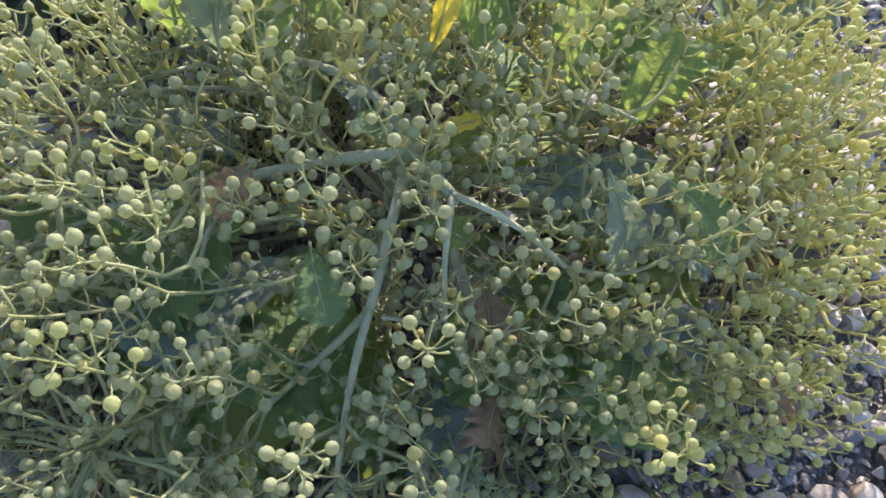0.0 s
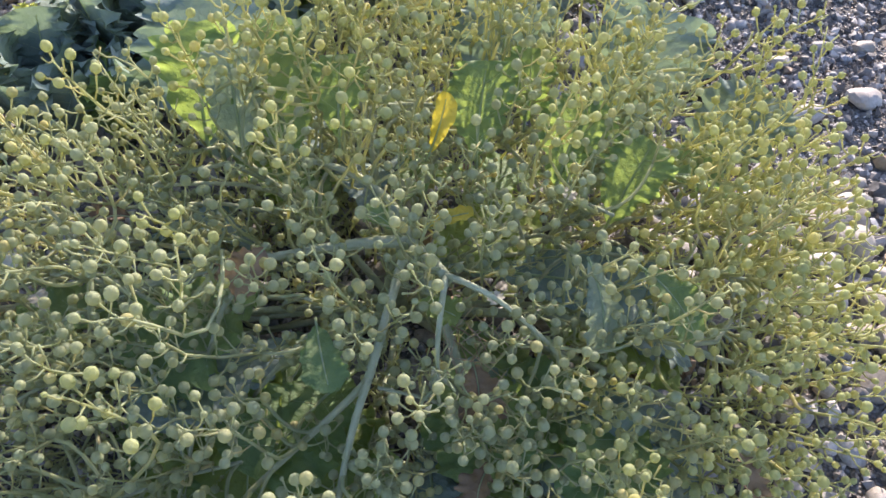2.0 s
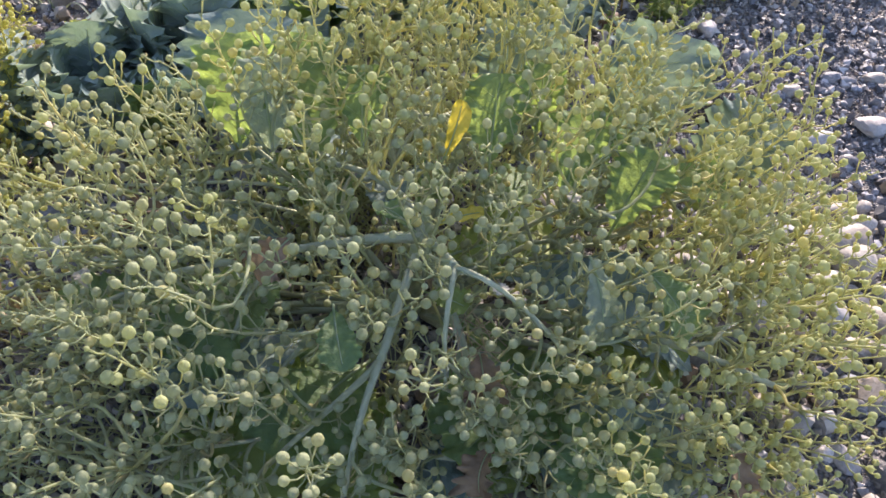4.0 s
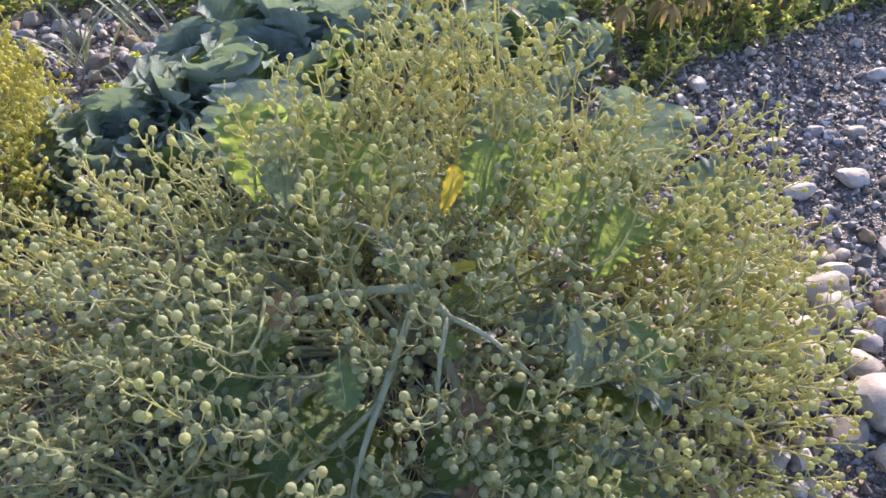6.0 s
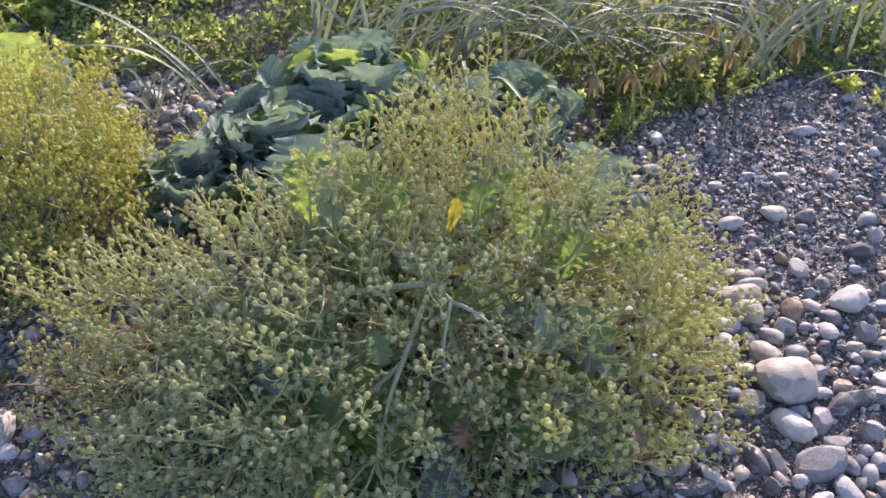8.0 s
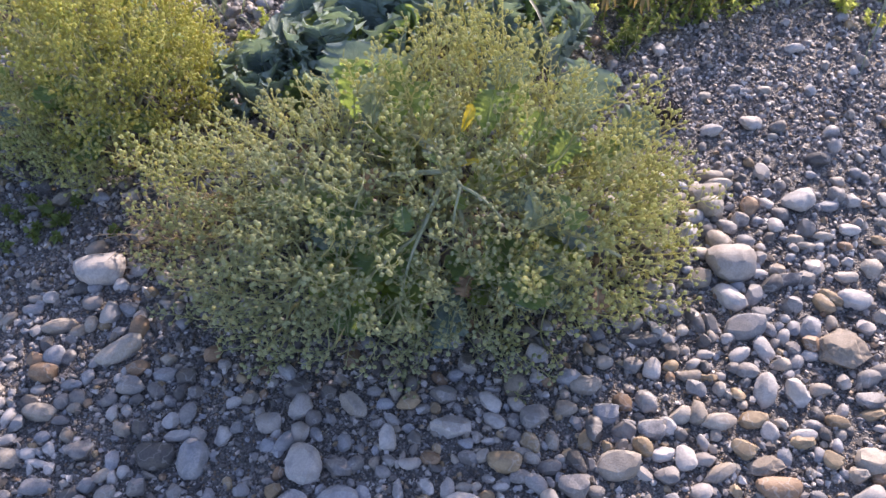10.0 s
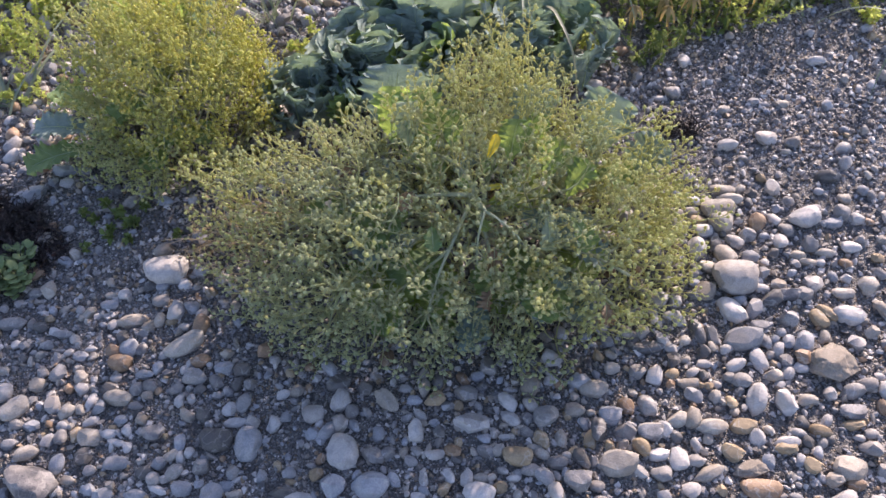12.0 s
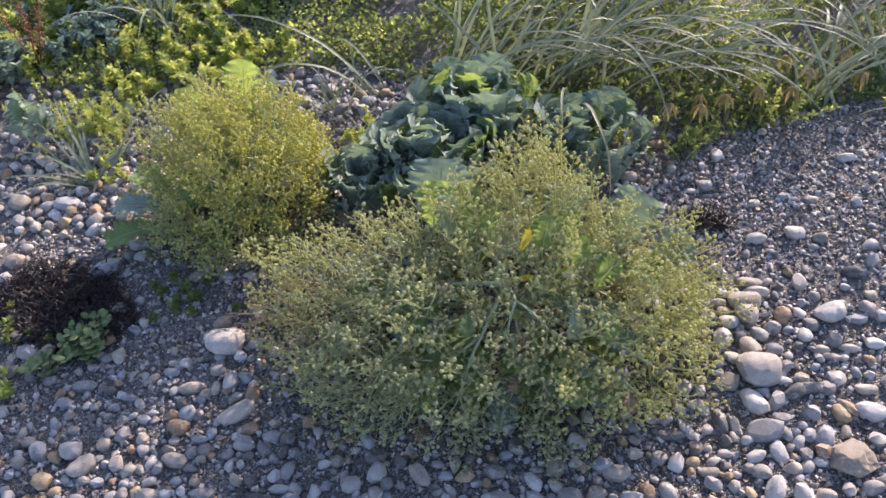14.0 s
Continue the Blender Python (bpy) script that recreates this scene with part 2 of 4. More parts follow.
def turns(rng, n):
    """Random rotations."""
    q = rng.normal(size=(n, 4))
    w, x, y, z = (q / np.linalg.norm(q, axis=1)[:, None]).T
    return np.stack([np.stack([1 - 2 * (y * y + z * z), 2 * (x * y - z * w), 2 * (x * z + y * w)], 1),
                     np.stack([2 * (x * y + z * w), 1 - 2 * (x * x + z * z), 2 * (y * z - x * w)], 1),
                     np.stack([2 * (x * z - y * w), 2 * (y * z + x * w), 1 - 2 * (x * x + y * y)], 1)], 1)


def part(name, me, parent, m=None, label="", kind=""):
    ob = new(name, me)
    ob.parent = parent
    if m is not None:
        ob.matrix_basis = m
    return tagged(ob, label, kind=kind)


def thing(name, place, label, category, group="", kind=""):
    ob = new(name)
    ob.empty_display_size = 0.05
    ob.location = place
    return tagged(ob, label, category, group, kind)


def curve(a, b, c, d, n):
    """Points of a cubic from a to d."""
    return [a * (1 - u) ** 3 + b * 3 * u * (1 - u) ** 2 + c * 3 * u * u * (1 - u) + d * u ** 3 for u in (i / n for i in range(n + 1))]


# ---- ground: one sheet of gravel ----
def ground_height(x, y):
    near = max(0.0, 1 - math.hypot(x, y - 0.8) / 6)
    return near * (0.010 * noise.noise((x * 2.3, y * 2.3, 0.3)) + 0.004 * noise.noise((x * 9, y * 9, 4.0)))


def build_ground():
    near = np.arange(-3.0, 3.001, 0.06)
    far = 3.0 * 1.5 ** np.arange(1, 16)
    line = np.concatenate([-far[::-1], near, far])
    n = len(line)
    verts = [(x, y + 0.8, ground_height(x, y + 0.8)) for y in line for x in line]
    faces = [(j * n + i, j * n + i + 1, (j + 1) * n + i + 1, (j + 1) * n + i) for j in range(n - 1) for i in range(n - 1)]
    b = Build()
    b.add(verts, faces)
    return tagged(new("ground", b.mesh("ground", GRAVEL)), "shingle beach of fine grey-brown gravel and pebbles", "ground", kind="structure")


ground = build_ground()


# ---- stones ----
def stone_shape(seed, sharp, level=3, pitted=0.0):
    """A worn stone about 2 across: a squarish ball with flats knocked off and a lumpy skin."""
    rng = random.Random(seed)
    v, f = ball(level)
    power = rng.uniform(0.85, 1.06)
    out = []
    cuts = [(Vector((rng.gauss(0, 1), rng.gauss(0, 1), rng.gauss(0, 0.7))).normalized(), rng.uniform(0.66, 0.93)) for _ in range(sharp)]
    for p in v:
        q = Vector([math.copysign(abs(c) ** power, c) for c in p])
        q *= 1 + (0.3 if sharp > 3 else 0.17) * noise.noise(Vector(p) * 1.25 + Vector((seed * 7.1, 0, 0))) + 0.09 * noise.noise(Vector(p) * 2.9 + Vector((0, seed * 3.3, 0))) + 0.025 * noise.noise(Vector(p) * 7)
        if pitted:
            q *= 1 + pitted * noise.noise(Vector(p) * 5 + Vector((seed, 0, 0))) - pitted * max(0.0, noise.noise(Vector(p) * 3.1)) * 1.5
        q.x *= 1 - 0.16 * q.y * (seed % 3 - 1)
        for normal, depth in cuts:
            over = q.dot(normal) - depth
            if over > 0:
                q -= normal * over * 0.97
        out.append(tuple(q))
    return np.array(out), f


SHAPES = [stone_shape(3 + i, (1, 3, 6, 2, 5, 9, 11, 3, 7, 1)[i]) for i in range(10)]
SHAPES.append(stone_shape(77, 6, 5, 0.07))
STONE_MESHES = {}


def stone_mesh(shape, colour):
    if (shape, colour) not in STONE_MESHES:
        STONE_MESHES[shape, colour] = mesh_of("stone", *SHAPES[shape], STONES[colour])
        STONE_MESHES[shape, colour].set_sharp_from_angle(angle=radians(24))
    return STONE_MESHES[shape, colour]


TAKEN = []
stone_luck = random.Random(5)


def stone(x, y, length, width, turn, colour):
    """A single stone on the gravel: place in metres, length and width in millimetres, the turn of its length in degrees."""
    shape = 10 if colour == "r" else stone_luck.choice((5, 6, 8) if colour == "s" else (0, 1, 3, 7, 9, 0, 3, 9, 2) if colour in "lwo" or length > 60 else range(10))
    l, w = length / 1930, width / 1930
    h = w * (0.5 if colour == "r" else stone_luck.uniform(0.68, 0.88))
    m = pose(x, y, ground_height(x, y) + h * 0.38, stone_luck.uniform(-14, 14), stone_luck.uniform(-14, 14), turn) @ Matrix.Diagonal((l, w, h, 1))
    TAKEN.append((x, y, (l + w) / 2))
    large = length * width > 1500
    ob = new("beach_stone" if large else "pebble", stone_mesh(shape, colour))
    ob.matrix_basis = m
    if large:
        tagged(ob, "%s rounded beach stone lying on gravel" % STONE_WORDS[colour], "stone", "stones on the beach")
    else:
        ob.parent = ground


stone(1.026, 0.725, 94, 91, 18, "r")
stone(-0.402, 0.005, 112, 67, 1, "s")
stone(0.818, 0.872, 90, 80, 18, "w")
stone(-0.405, 0.522, 98, 74, 24, "w")
stone(-0.870, 0.623, 91, 61, 30, "b")
stone(0.150, 0.253, 75, 61, 118, "w")
stone(-1.520, 1.079, 81, 53, 16, "b")
stone(-1.153, 0.785, 74, 57, 31, "b")
stone(0.852, 0.730, 82, 51, 24, "b")
stone(-1.044, 1.156, 95, 43, 17, "b")
stone(0.662, 0.393, 78, 51, 19, "l")
stone(0.228, 0.206, 70, 55, 19, "b")
stone(-1.304, 0.742, 62, 61, 18, "l")
stone(0.757, 1.052, 72, 52, 17, "l")
stone(-0.270, 0.367, 88, 43, 54, "l")
stone(-0.035, 0.212, 68, 54, 117, "b")
stone(0.948, 1.086, 71, 49, 45, "w")
stone(0.374, 0.386, 75, 46, 13, "w")
stone(-0.101, 0.197, 64, 49, 19, "d")
stone(1.068, 0.513, 63, 49, 19, "l")
stone(0.820, 0.792, 66, 46, -26, "w")
stone(1.055, 0.854, 69, 44, 18, "w")
stone(-1.144, 0.552, 61, 49, 18, "l")
stone(-1.197, 1.543, 63, 46, 15, "l")
stone(0.429, 0.254, 59, 48, 19, "w")
stone(0.919, 0.422, 73, 38, 19, "o")
stone(0.768, 1.018, 51, 54, 17, "l")
stone(-0.828, 0.726, 67, 41, 18, "b")
stone(-0.539, 0.126, 63, 43, 62, "l")
stone(0.790, 0.929, 59, 45, 124, "l")
stone(0.597, 0.341, 54, 48, 19, "g")
stone(0.894, 0.602, 64, 40, 89, "w")
stone(0.894, 0.454, 64, 39, 19, "r")
stone(0.158, 0.185, 47, 52, 113, "b")
stone(-0.785, 1.469, 58, 41, 16, "b")
stone(-1.390, 1.662, 53, 44, 15, "l")
stone(0.730, 0.937, 54, 43, 99, "w")
stone(-0.679, 0.298, 68, 34, 18, "g")
stone(0.708, 0.476, 51, 45, 19, "s")
stone(0.507, 0.444, 46, 48, 105, "g")
stone(-0.589, 0.148, 50, 43, 29, "w")
stone(0.968, 0.761, 52, 41, 96, "b")
stone(-0.383, 0.286, 54, 39, 18, "o")
stone(0.928, 0.871, 60, 35, 18, "s")
stone(0.585, 0.529, 57, 37, 29, "l")
stone(0.627, 0.487, 47, 44, 19, "b")
stone(-0.413, 0.385, 64, 33, 32, "l")
stone(-0.232, 0.172, 56, 37, 19, "s")
stone(1.070, 0.635, 54, 38, 19, "s")
stone(0.085, 0.386, 53, 39, 18, "d")
stone(0.864, 0.813, 57, 36, 66, "b")
stone(-0.472, 1.430, 47, 44, 116, "b")
stone(0.677, 0.984, 51, 40, -9, "s")
stone(-0.343, 0.216, 58, 35, 18, "l")
stone(0.818, 0.519, 57, 35, 19, "l")
stone(0.761, 0.825, 46, 43, 18, "l")
stone(0.344, 0.441, 50, 40, 2, "g")
stone(0.839, 1.312, 50, 40, 18, "w")
stone(0.670, 0.656, 71, 28, 18, "d")
stone(-0.569, 1.306, 72, 27, 17, "l")
stone(-1.041, 0.942, 40, 48, 17, "o")
stone(-0.212, 0.309, 48, 40, 18, "g")
stone(0.986, 1.229, 52, 37, 17, "d")
stone(-0.604, 0.063, 45, 42, 19, "t")
stone(-1.144, 1.590, 46, 41, 15, "w")
stone(0.976, 0.910, 46, 41, 95, "s")
stone(-1.111, 0.721, 46, 40, 18, "t")
stone(0.211, 0.264, 51, 36, -6, "g")
stone(0.961, 1.015, 42, 44, 18, "g")
stone(0.779, 1.094, 56, 33, 11, "l")
stone(-0.473, 1.472, 48, 38, 16, "b")
stone(0.934, 0.807, 47, 39, 18, "s")
stone(0.760, 1.120, 60, 30, 17, "l")
stone(0.462, 0.498, 44, 40, 106, "l")
stone(0.827, 1.001, 45, 39, 17, "s")
stone(0.847, 1.046, 45, 38, 97, "o")
stone(1.011, 0.846, 51, 34, -28, "t")
stone(0.602, 1.546, 51, 34, 101, "w")
stone(-0.384, 0.325, 38, 44, 92, "b")
stone(0.063, 0.307, 45, 37, 19, "w")
stone(0.861, 0.479, 44, 38, -10, "t")
stone(0.769, 0.435, 45, 37, 100, "w")
stone(0.751, 1.267, 50, 33, 18, "w")
stone(0.662, 0.460, 45, 37, 19, "g")
stone(0.874, 0.538, 52, 31, 19, "t")
stone(0.868, 1.157, 48, 34, 97, "w")
stone(0.760, 0.721, 55, 29, 127, "d")
stone(-0.459, 1.286, 53, 30, 17, "w")
stone(0.827, 0.425, 58, 27, 43, "l")
stone(-0.992, 0.920, 47, 34, 17, "l")
stone(0.885, 0.692, 47, 34, -49, "w")
stone(-0.456, 0.057, 48, 33, 35, "l")
stone(0.270, 0.335, 46, 34, 120, "w")
stone(-0.271, 0.097, 51, 30, 24, "b")
stone(0.935, 1.636, 50, 31, 17, "w")
stone(-0.392, 1.268, 45, 34, 17, "g")
stone(0.995, 0.827, 45, 34, -34, "t")
stone(0.691, 0.594, 40, 37, 101, "w")
stone(-0.333, 0.548, 48, 31, 18, "g")
stone(0.733, 0.985, 43, 34, 17, "w")
stone(0.594, 1.413, 39, 37, 17, "w")
stone(1.025, 1.127, 35, 40, 17, "g")
stone(0.744, 0.397, 43, 33, 19, "g")
stone(-0.467, 0.161, 35, 39, 54, "w")
stone(0.955, 0.516, 45, 30, 19, "t")
stone(0.072, 0.143, 57, 24, 19, "d")
stone(1.047, 1.034, 44, 30, 18, "w")
stone(-0.300, 0.456, 40, 33, 18, "b")
stone(-0.163, 0.346, 45, 29, 18, "b")
stone(1.043, 0.482, 39, 33, 19, "l")
stone(0.141, 0.391, 41, 31, 18, "d")
stone(0.962, 0.882, 36, 35, 18, "g")
stone(0.880, 0.775, 40, 31, 18, "g")
stone(0.901, 1.005, 38, 32, 96, "w")
stone(0.940, 0.703, 36, 34, 96, "s")
stone(1.003, 0.497, 34, 37, -17, "t")
stone(1.072, 0.605, 49, 25, 19, "t")
stone(-0.528, 0.190, 37, 33, 125, "l")
stone(0.760, 0.891, 42, 29, 18, "l")
stone(-1.148, 0.604, 35, 35, 18, "w")
stone(0.109, 0.144, 52, 23, 19, "w")
stone(1.009, 1.093, 42, 28, 17, "b")
stone(-0.153, 0.239, 38, 32, 119, "d")
stone(-0.380, 0.450, 40, 30, 18, "g")
stone(1.040, 0.908, 47, 25, 18, "l")
stone(0.441, 0.418, 42, 28, -19, "w")
stone(1.012, 0.572, 42, 29, -5, "t")
stone(-0.120, 0.090, 39, 30, 19, "b")
stone(0.789, 0.723, 45, 27, 117, "g")
stone(0.841, 0.945, 37, 32, 18, "b")
stone(0.552, 0.361, 40, 30, 19, "g")
stone(0.957, 0.529, 45, 26, 24, "w")
stone(0.659, 0.594, 36, 33, -17, "g")
stone(0.723, 0.639, 39, 30, 100, "d")
stone(0.557, 0.476, 39, 30, 19, "l")
stone(0.843, 0.665, 43, 27, 49, "w")
stone(-0.123, 0.352, 38, 31, 18, "d")
stone(0.665, 1.020, 44, 26, 17, "l")
stone(-0.084, 0.244, 51, 22, 19, "w")
stone(0.908, 0.888, 36, 31, 18, "l")
stone(-0.525, 0.712, 41, 27, 18, "b")
stone(0.732, 0.486, 33, 33, 101, "w")
stone(-0.378, 0.230, 40, 27, 29, "d")
stone(0.910, 1.040, 33, 34, 17, "g")
stone(0.731, 0.434, 41, 26, 19, "w")
stone(-0.678, 0.387, 42, 26, 18, "g")
stone(0.718, 1.014, 41, 26, 17, "t")
stone(0.901, 0.522, 35, 30, 97, "w")
stone(-0.200, 0.050, 40, 26, 19, "b")
stone(0.508, 0.334, 40, 26, 19, "g")
stone(0.702, 1.067, 31, 32, 17, "b")
stone(0.701, 1.035, 39, 26, 17, "w")
stone(-0.489, 0.407, 41, 24, 18, "b")
stone(0.778, 0.678, 32, 31, -6, "d")
stone(0.796, 1.437, 35, 29, 18, "b")
stone(-0.652, 0.654, 41, 24, 19, "l")
stone(0.599, 0.424, 37, 27, 103, "t")
stone(-0.318, 0.281, 41, 24, 18, "b")
stone(0.075, 0.269, 35, 28, 19, "b")
stone(-0.482, 0.108, 35, 28, 19, "b")
stone(1.080, 0.489, 33, 29, 19, "o")
stone(0.998, 1.003, 39, 24, 18, "l")
stone(0.395, 0.278, 35, 27, 108, "w")
stone(-0.164, 0.311, 36, 26, -11, "g")
stone(0.941, 0.977, 34, 27, 18, "l")
stone(-0.348, 0.506, 30, 30, 18, "w")
stone(-0.372, 0.385, 33, 27, 42, "l")
stone(-0.477, 0.276, 38, 24, 3, "b")
stone(0.727, 1.389, 32, 28, 18, "l")
stone(0.761, 0.597, 41, 22, 24, "l")
stone(-0.546, 0.311, 45, 20, 18, "g")
stone(0.135, 0.337, 30, 29, 113, "g")
stone(-0.506, 0.060, 35, 25, 19, "b")
stone(-0.410, 0.105, 31, 27, 124, "g")
stone(-0.039, 0.124, 35, 24, 19, "b")
stone(0.798, 0.442, 32, 26, 19, "w")
stone(-0.382, 0.121, 34, 25, 123, "t")
stone(1.028, 1.171, 28, 30, 17, "l")
stone(0.460, 0.282, 33, 25, 19, "t")
stone(0.965, 0.968, 44, 19, 18, "l")
stone(-0.298, 0.302, 31, 25, 120, "b")
stone(0.727, 1.075, 38, 21, 60, "l")
stone(0.352, 0.486, 31, 25, 18, "b")
stone(0.324, 0.303, 38, 20, 29, "w")
stone(-0.376, 0.366, 33, 23, 18, "g")
stone(0.907, 1.125, 26, 29, 17, "g")
stone(-0.367, 0.153, 33, 23, 60, "w")
stone(-0.396, 0.483, 30, 25, 18, "b")
stone(-0.431, 0.212, 25, 30, 74, "w")
stone(-0.167, 0.074, 42, 17, -4, "w")
stone(0.119, 0.196, 26, 27, 114, "t")
stone(0.970, 0.700, 32, 23, 18, "w")
stone(-0.174, 0.142, 31, 23, 52, "l")
stone(-0.517, 0.103, 30, 23, 19, "g")
stone(0.497, 0.523, 30, 22, 18, "w")
stone(0.247, 0.399, 31, 22, 18, "b")
stone(0.319, 0.252, 33, 20, 110, "w")
stone(0.406, 0.364, 30, 23, 19, "b")
stone(-0.017, 0.331, 31, 21, 41, "w")
stone(0.562, 1.385, 36, 18, 17, "w")
stone(0.816, 0.586, 26, 25, 99, "l")
stone(1.010, 0.789, 31, 21, 95, "l")
stone(-0.696, 0.349, 25, 25, 18, "g")
stone(0.473, 0.429, 27, 23, 106, "g")
stone(-0.293, 0.132, 42, 15, 9, "w")
stone(-0.312, 0.178, 27, 23, 19, "b")
stone(0.783, 0.651, 30, 20, 18, "w")
stone(0.424, 0.288, 31, 19, 19, "l")
stone(-0.347, 0.037, 29, 21, 19, "l")
stone(-0.318, 0.143, 27, 22, 19, "w")
stone(0.221, 0.417, 29, 20, 18, "g")
stone(0.320, 0.216, 27, 21, 19, "w")
stone(-0.315, 0.066, 23, 24, 123, "g")
stone(-0.299, 0.214, 30, 18, 18, "g")
stone(-0.500, 0.431, 30, 18, 18, "l")
stone(-0.330, 0.410, 29, 18, 18, "t")
stone(-0.525, 0.257, 28, 18, 124, "g")
stone(0.822, 1.438, 29, 18, 18, "w")
stone(0.425, 0.479, 33, 15, 18, "w")
stone(-0.296, 0.407, 26, 19, 18, "w")
stone(-0.466, 0.299, 29, 15, 18, "w")
stone(0.481, 0.307, 26, 16, 19, "w")
stone(0.442, 0.380, 25, 14, 19, "w")

# ---- the plants' outlines, for what lies between them ----
def edge_of_green(x):
    """How far up the beach the closed plant cover begins."""
    return float(np.interp(x, (-3, -1.7, -1.2, -0.9, -0.6, -0.2, 0.42, 0.56, 0.74, 1.0, 1.6, 3.0),
                           (1.1, 1.17, 1.36, 1.5, 1.62, 1.55, 1.5, 1.55, 1.73, 1.9, 2.1, 2.6)))


def pebbly(x, y):
    """How thickly the larger pebbles lie, 0 to 1."""
    v = 0.6 + 0.4 * (noise.noise((x * 3.1, y * 3.1, 7.0)) > -0.1)
    if y - 0.37 * x < 0.42:
        v += 0.5
    if x > 0.55 and y < 1.15:
        v += 0.3
    if x > 0.5 and y > 1.15:
        v *= 0.4 if x > 0.95 and y < 1.5 else 0.12
    if x < -0.35 and 0.42 < y < 0.75:
        v *= 0.35
    if x < -0.6 and y > 0.68:
        v += 0.9
    return v


# ---- the fine gravel and the small pebbles ----
def shingle():
    rng = np.random.default_rng(11)
    luck = random.Random(12)
    x = np.concatenate([rng.uniform(-1.15, 1.35, 56000), rng.uniform(-2.5, 1.8, 20000), rng.uniform(0.45, 1.75, 26000)])
    y = np.concatenate([rng.uniform(-0.25, 1.55, 56000), rng.uniform(-0.45, 2.6, 20000), rng.uniform(1.25, 2.35, 26000)])
    keep = np.array([yy < edge_of_green(xx) + 0.25 or xx < -0.75 for xx, yy in zip(x, y)])
    keep &= (np.arange(len(x)) >= 76000) | (rng.random(len(x)) > (np.hypot((x + 0.3) / 2.2, (y - 0.9) / 1.75) - 0.6) / 0.45)
    x, y = x[keep], y[keep]
    n = len(x)
    size = rng.gamma(2.8, 0.00145, n).clip(0.0015, 0.0095)
    z = np.array([ground_height(a, b) for a, b in zip(x, y)]) + size * rng.uniform(-0.3, 0.35, n)
    # angular grit: a skewed eight-sided chip
    v = np.array([(1.1, 0.2, 0.1), (-0.9, 0.3, -0.1), (0.1, 0.95, 0.2), (-0.2, -1.0, 0.1), (0.25, 0.1, 0.85), (-0.1, -0.15, -0.9)])
    f = np.array([(0, 2, 4), (2, 1, 4), (1, 3, 4), (3, 0, 4), (2, 0, 5), (1, 2, 5), (3, 1, 5), (0, 3, 5)])
    verts, faces = scattered((v, f), np.stack([x, y, z], 1), size[:, None] * rng.uniform(0.55, 1.3, (n, 3)), turns(rng, n))
    tagged(new("gravel", mesh_of("gravel", verts, faces, GRAINS, False)), "fine loose gravel of grey, brown and white grains", kind="stuff").parent = ground

    # pebbles between the large stones
    cells = {}
    for a, b, c in TAKEN:
        cells.setdefault((int(a * 12 + 99), int(b * 12 + 99)), []).append((a, b, c))

    def near_spots(px, py):
        i, j = int(px * 12 + 99), int(py * 12 + 99)
        return [s for di in (-1, 0, 1) for dj in (-1, 0, 1) for s in cells.get((i + di, j + dj), ())]

    found = []
    for _ in range(18000):
        px, py = luck.uniform(-1.9, 1.4), luck.uniform(-0.35, 1.6)
        if py > edge_of_green(px) or luck.random() > pebbly(px, py) - 0.25:
            continue
        r = luck.uniform(0.011, 0.019) if luck.random() < 0.75 else luck.uniform(0.019, 0.025)
        if len(found) > 1500 or any(math.hypot(px - a, py - b) < (r + c) * 0.8 for a, b, c in near_spots(px, py)):
            continue
        cells.setdefault((int(px * 12 + 99), int(py * 12 + 99)), []).append((px, py, r))
        found.append((px, py, r))
    tries = 0
    while len(found) < 8600 and tries < 200000:
        tries += 1
        px, py = luck.uniform(-2.3, 1.6), luck.uniform(-0.4, 2.5)
        if (py > edge_of_green(px) + 0.1 and px > -0.75) or luck.random() > pebbly(px, py):
            continue
        r = min(0.024, luck.lognormvariate(-4.72, 0.42))
        if any(abs(px - a) < r + c and abs(py - b) < r + c and math.hypot(px - a, py - b) < (r + c) * 0.72 for a, b, c in near_spots(px, py)):
            continue
        cells.setdefault((int(px * 12 + 99), int(py * 12 + 99)), []).append((px, py, r))
        found.append((px, py, r))
    found.sort(key=lambda s: math.hypot(s[0] - 0.45, s[1] - 0.35))
    colours = "wwwllllggggbbbbddtttos"
    for px, py, r in found[:300]:
        colour = luck.choice(colours)
        ob = new("pebble", stone_mesh(luck.randrange(10), colour))
        long, h = r * luck.uniform(1.0, 1.35), r * luck.uniform(0.62, 0.85)
        ob.matrix_basis = pose(px, py, ground_height(px, py) + h * 0.45, luck.uniform(-18, 18), luck.uniform(-18, 18), luck.uniform(0, 360)) @ Matrix.Diagonal((long, r * 0.85, h, 1))
        ob.parent = ground
    rest = {}
    for s in found[300:]:
        rest.setdefault(luck.choice("wwwwllggbbbddtlgso"), []).append(s)
    for colour, some in rest.items():
        verts, faces = [], []
        count = 0
        for px, py, r in some:
            sv, sf = (SMALL_SHAPES if r > 0.0095 else TINY_SHAPES)[luck.randrange(len(SMALL_SHAPES))]
            h = r * luck.uniform(0.62, 0.85)
            m = np.array(pose(px, py, ground_height(px, py) + h * 0.45, luck.uniform(-18, 18), luck.uniform(-18, 18), luck.uniform(0, 360)) @ Matrix.Diagonal((r * luck.uniform(1.0, 1.35), r * 0.85, h, 1)))
            verts.append(sv @ m[:3, :3].T + m[:3, 3])
            faces.append(sf + count)
            count += len(sv)
        joined = mesh_of("pebbles", np.concatenate(verts), np.concatenate(faces), STONES[colour])
        joined.set_sharp_from_angle(angle=radians(32))
        ob = new("pebbles", joined)
        ob.parent = ground
        tagged(ob, "scattered %s pebbles in the gravel" % STONE_WORDS[colour], kind="stuff")


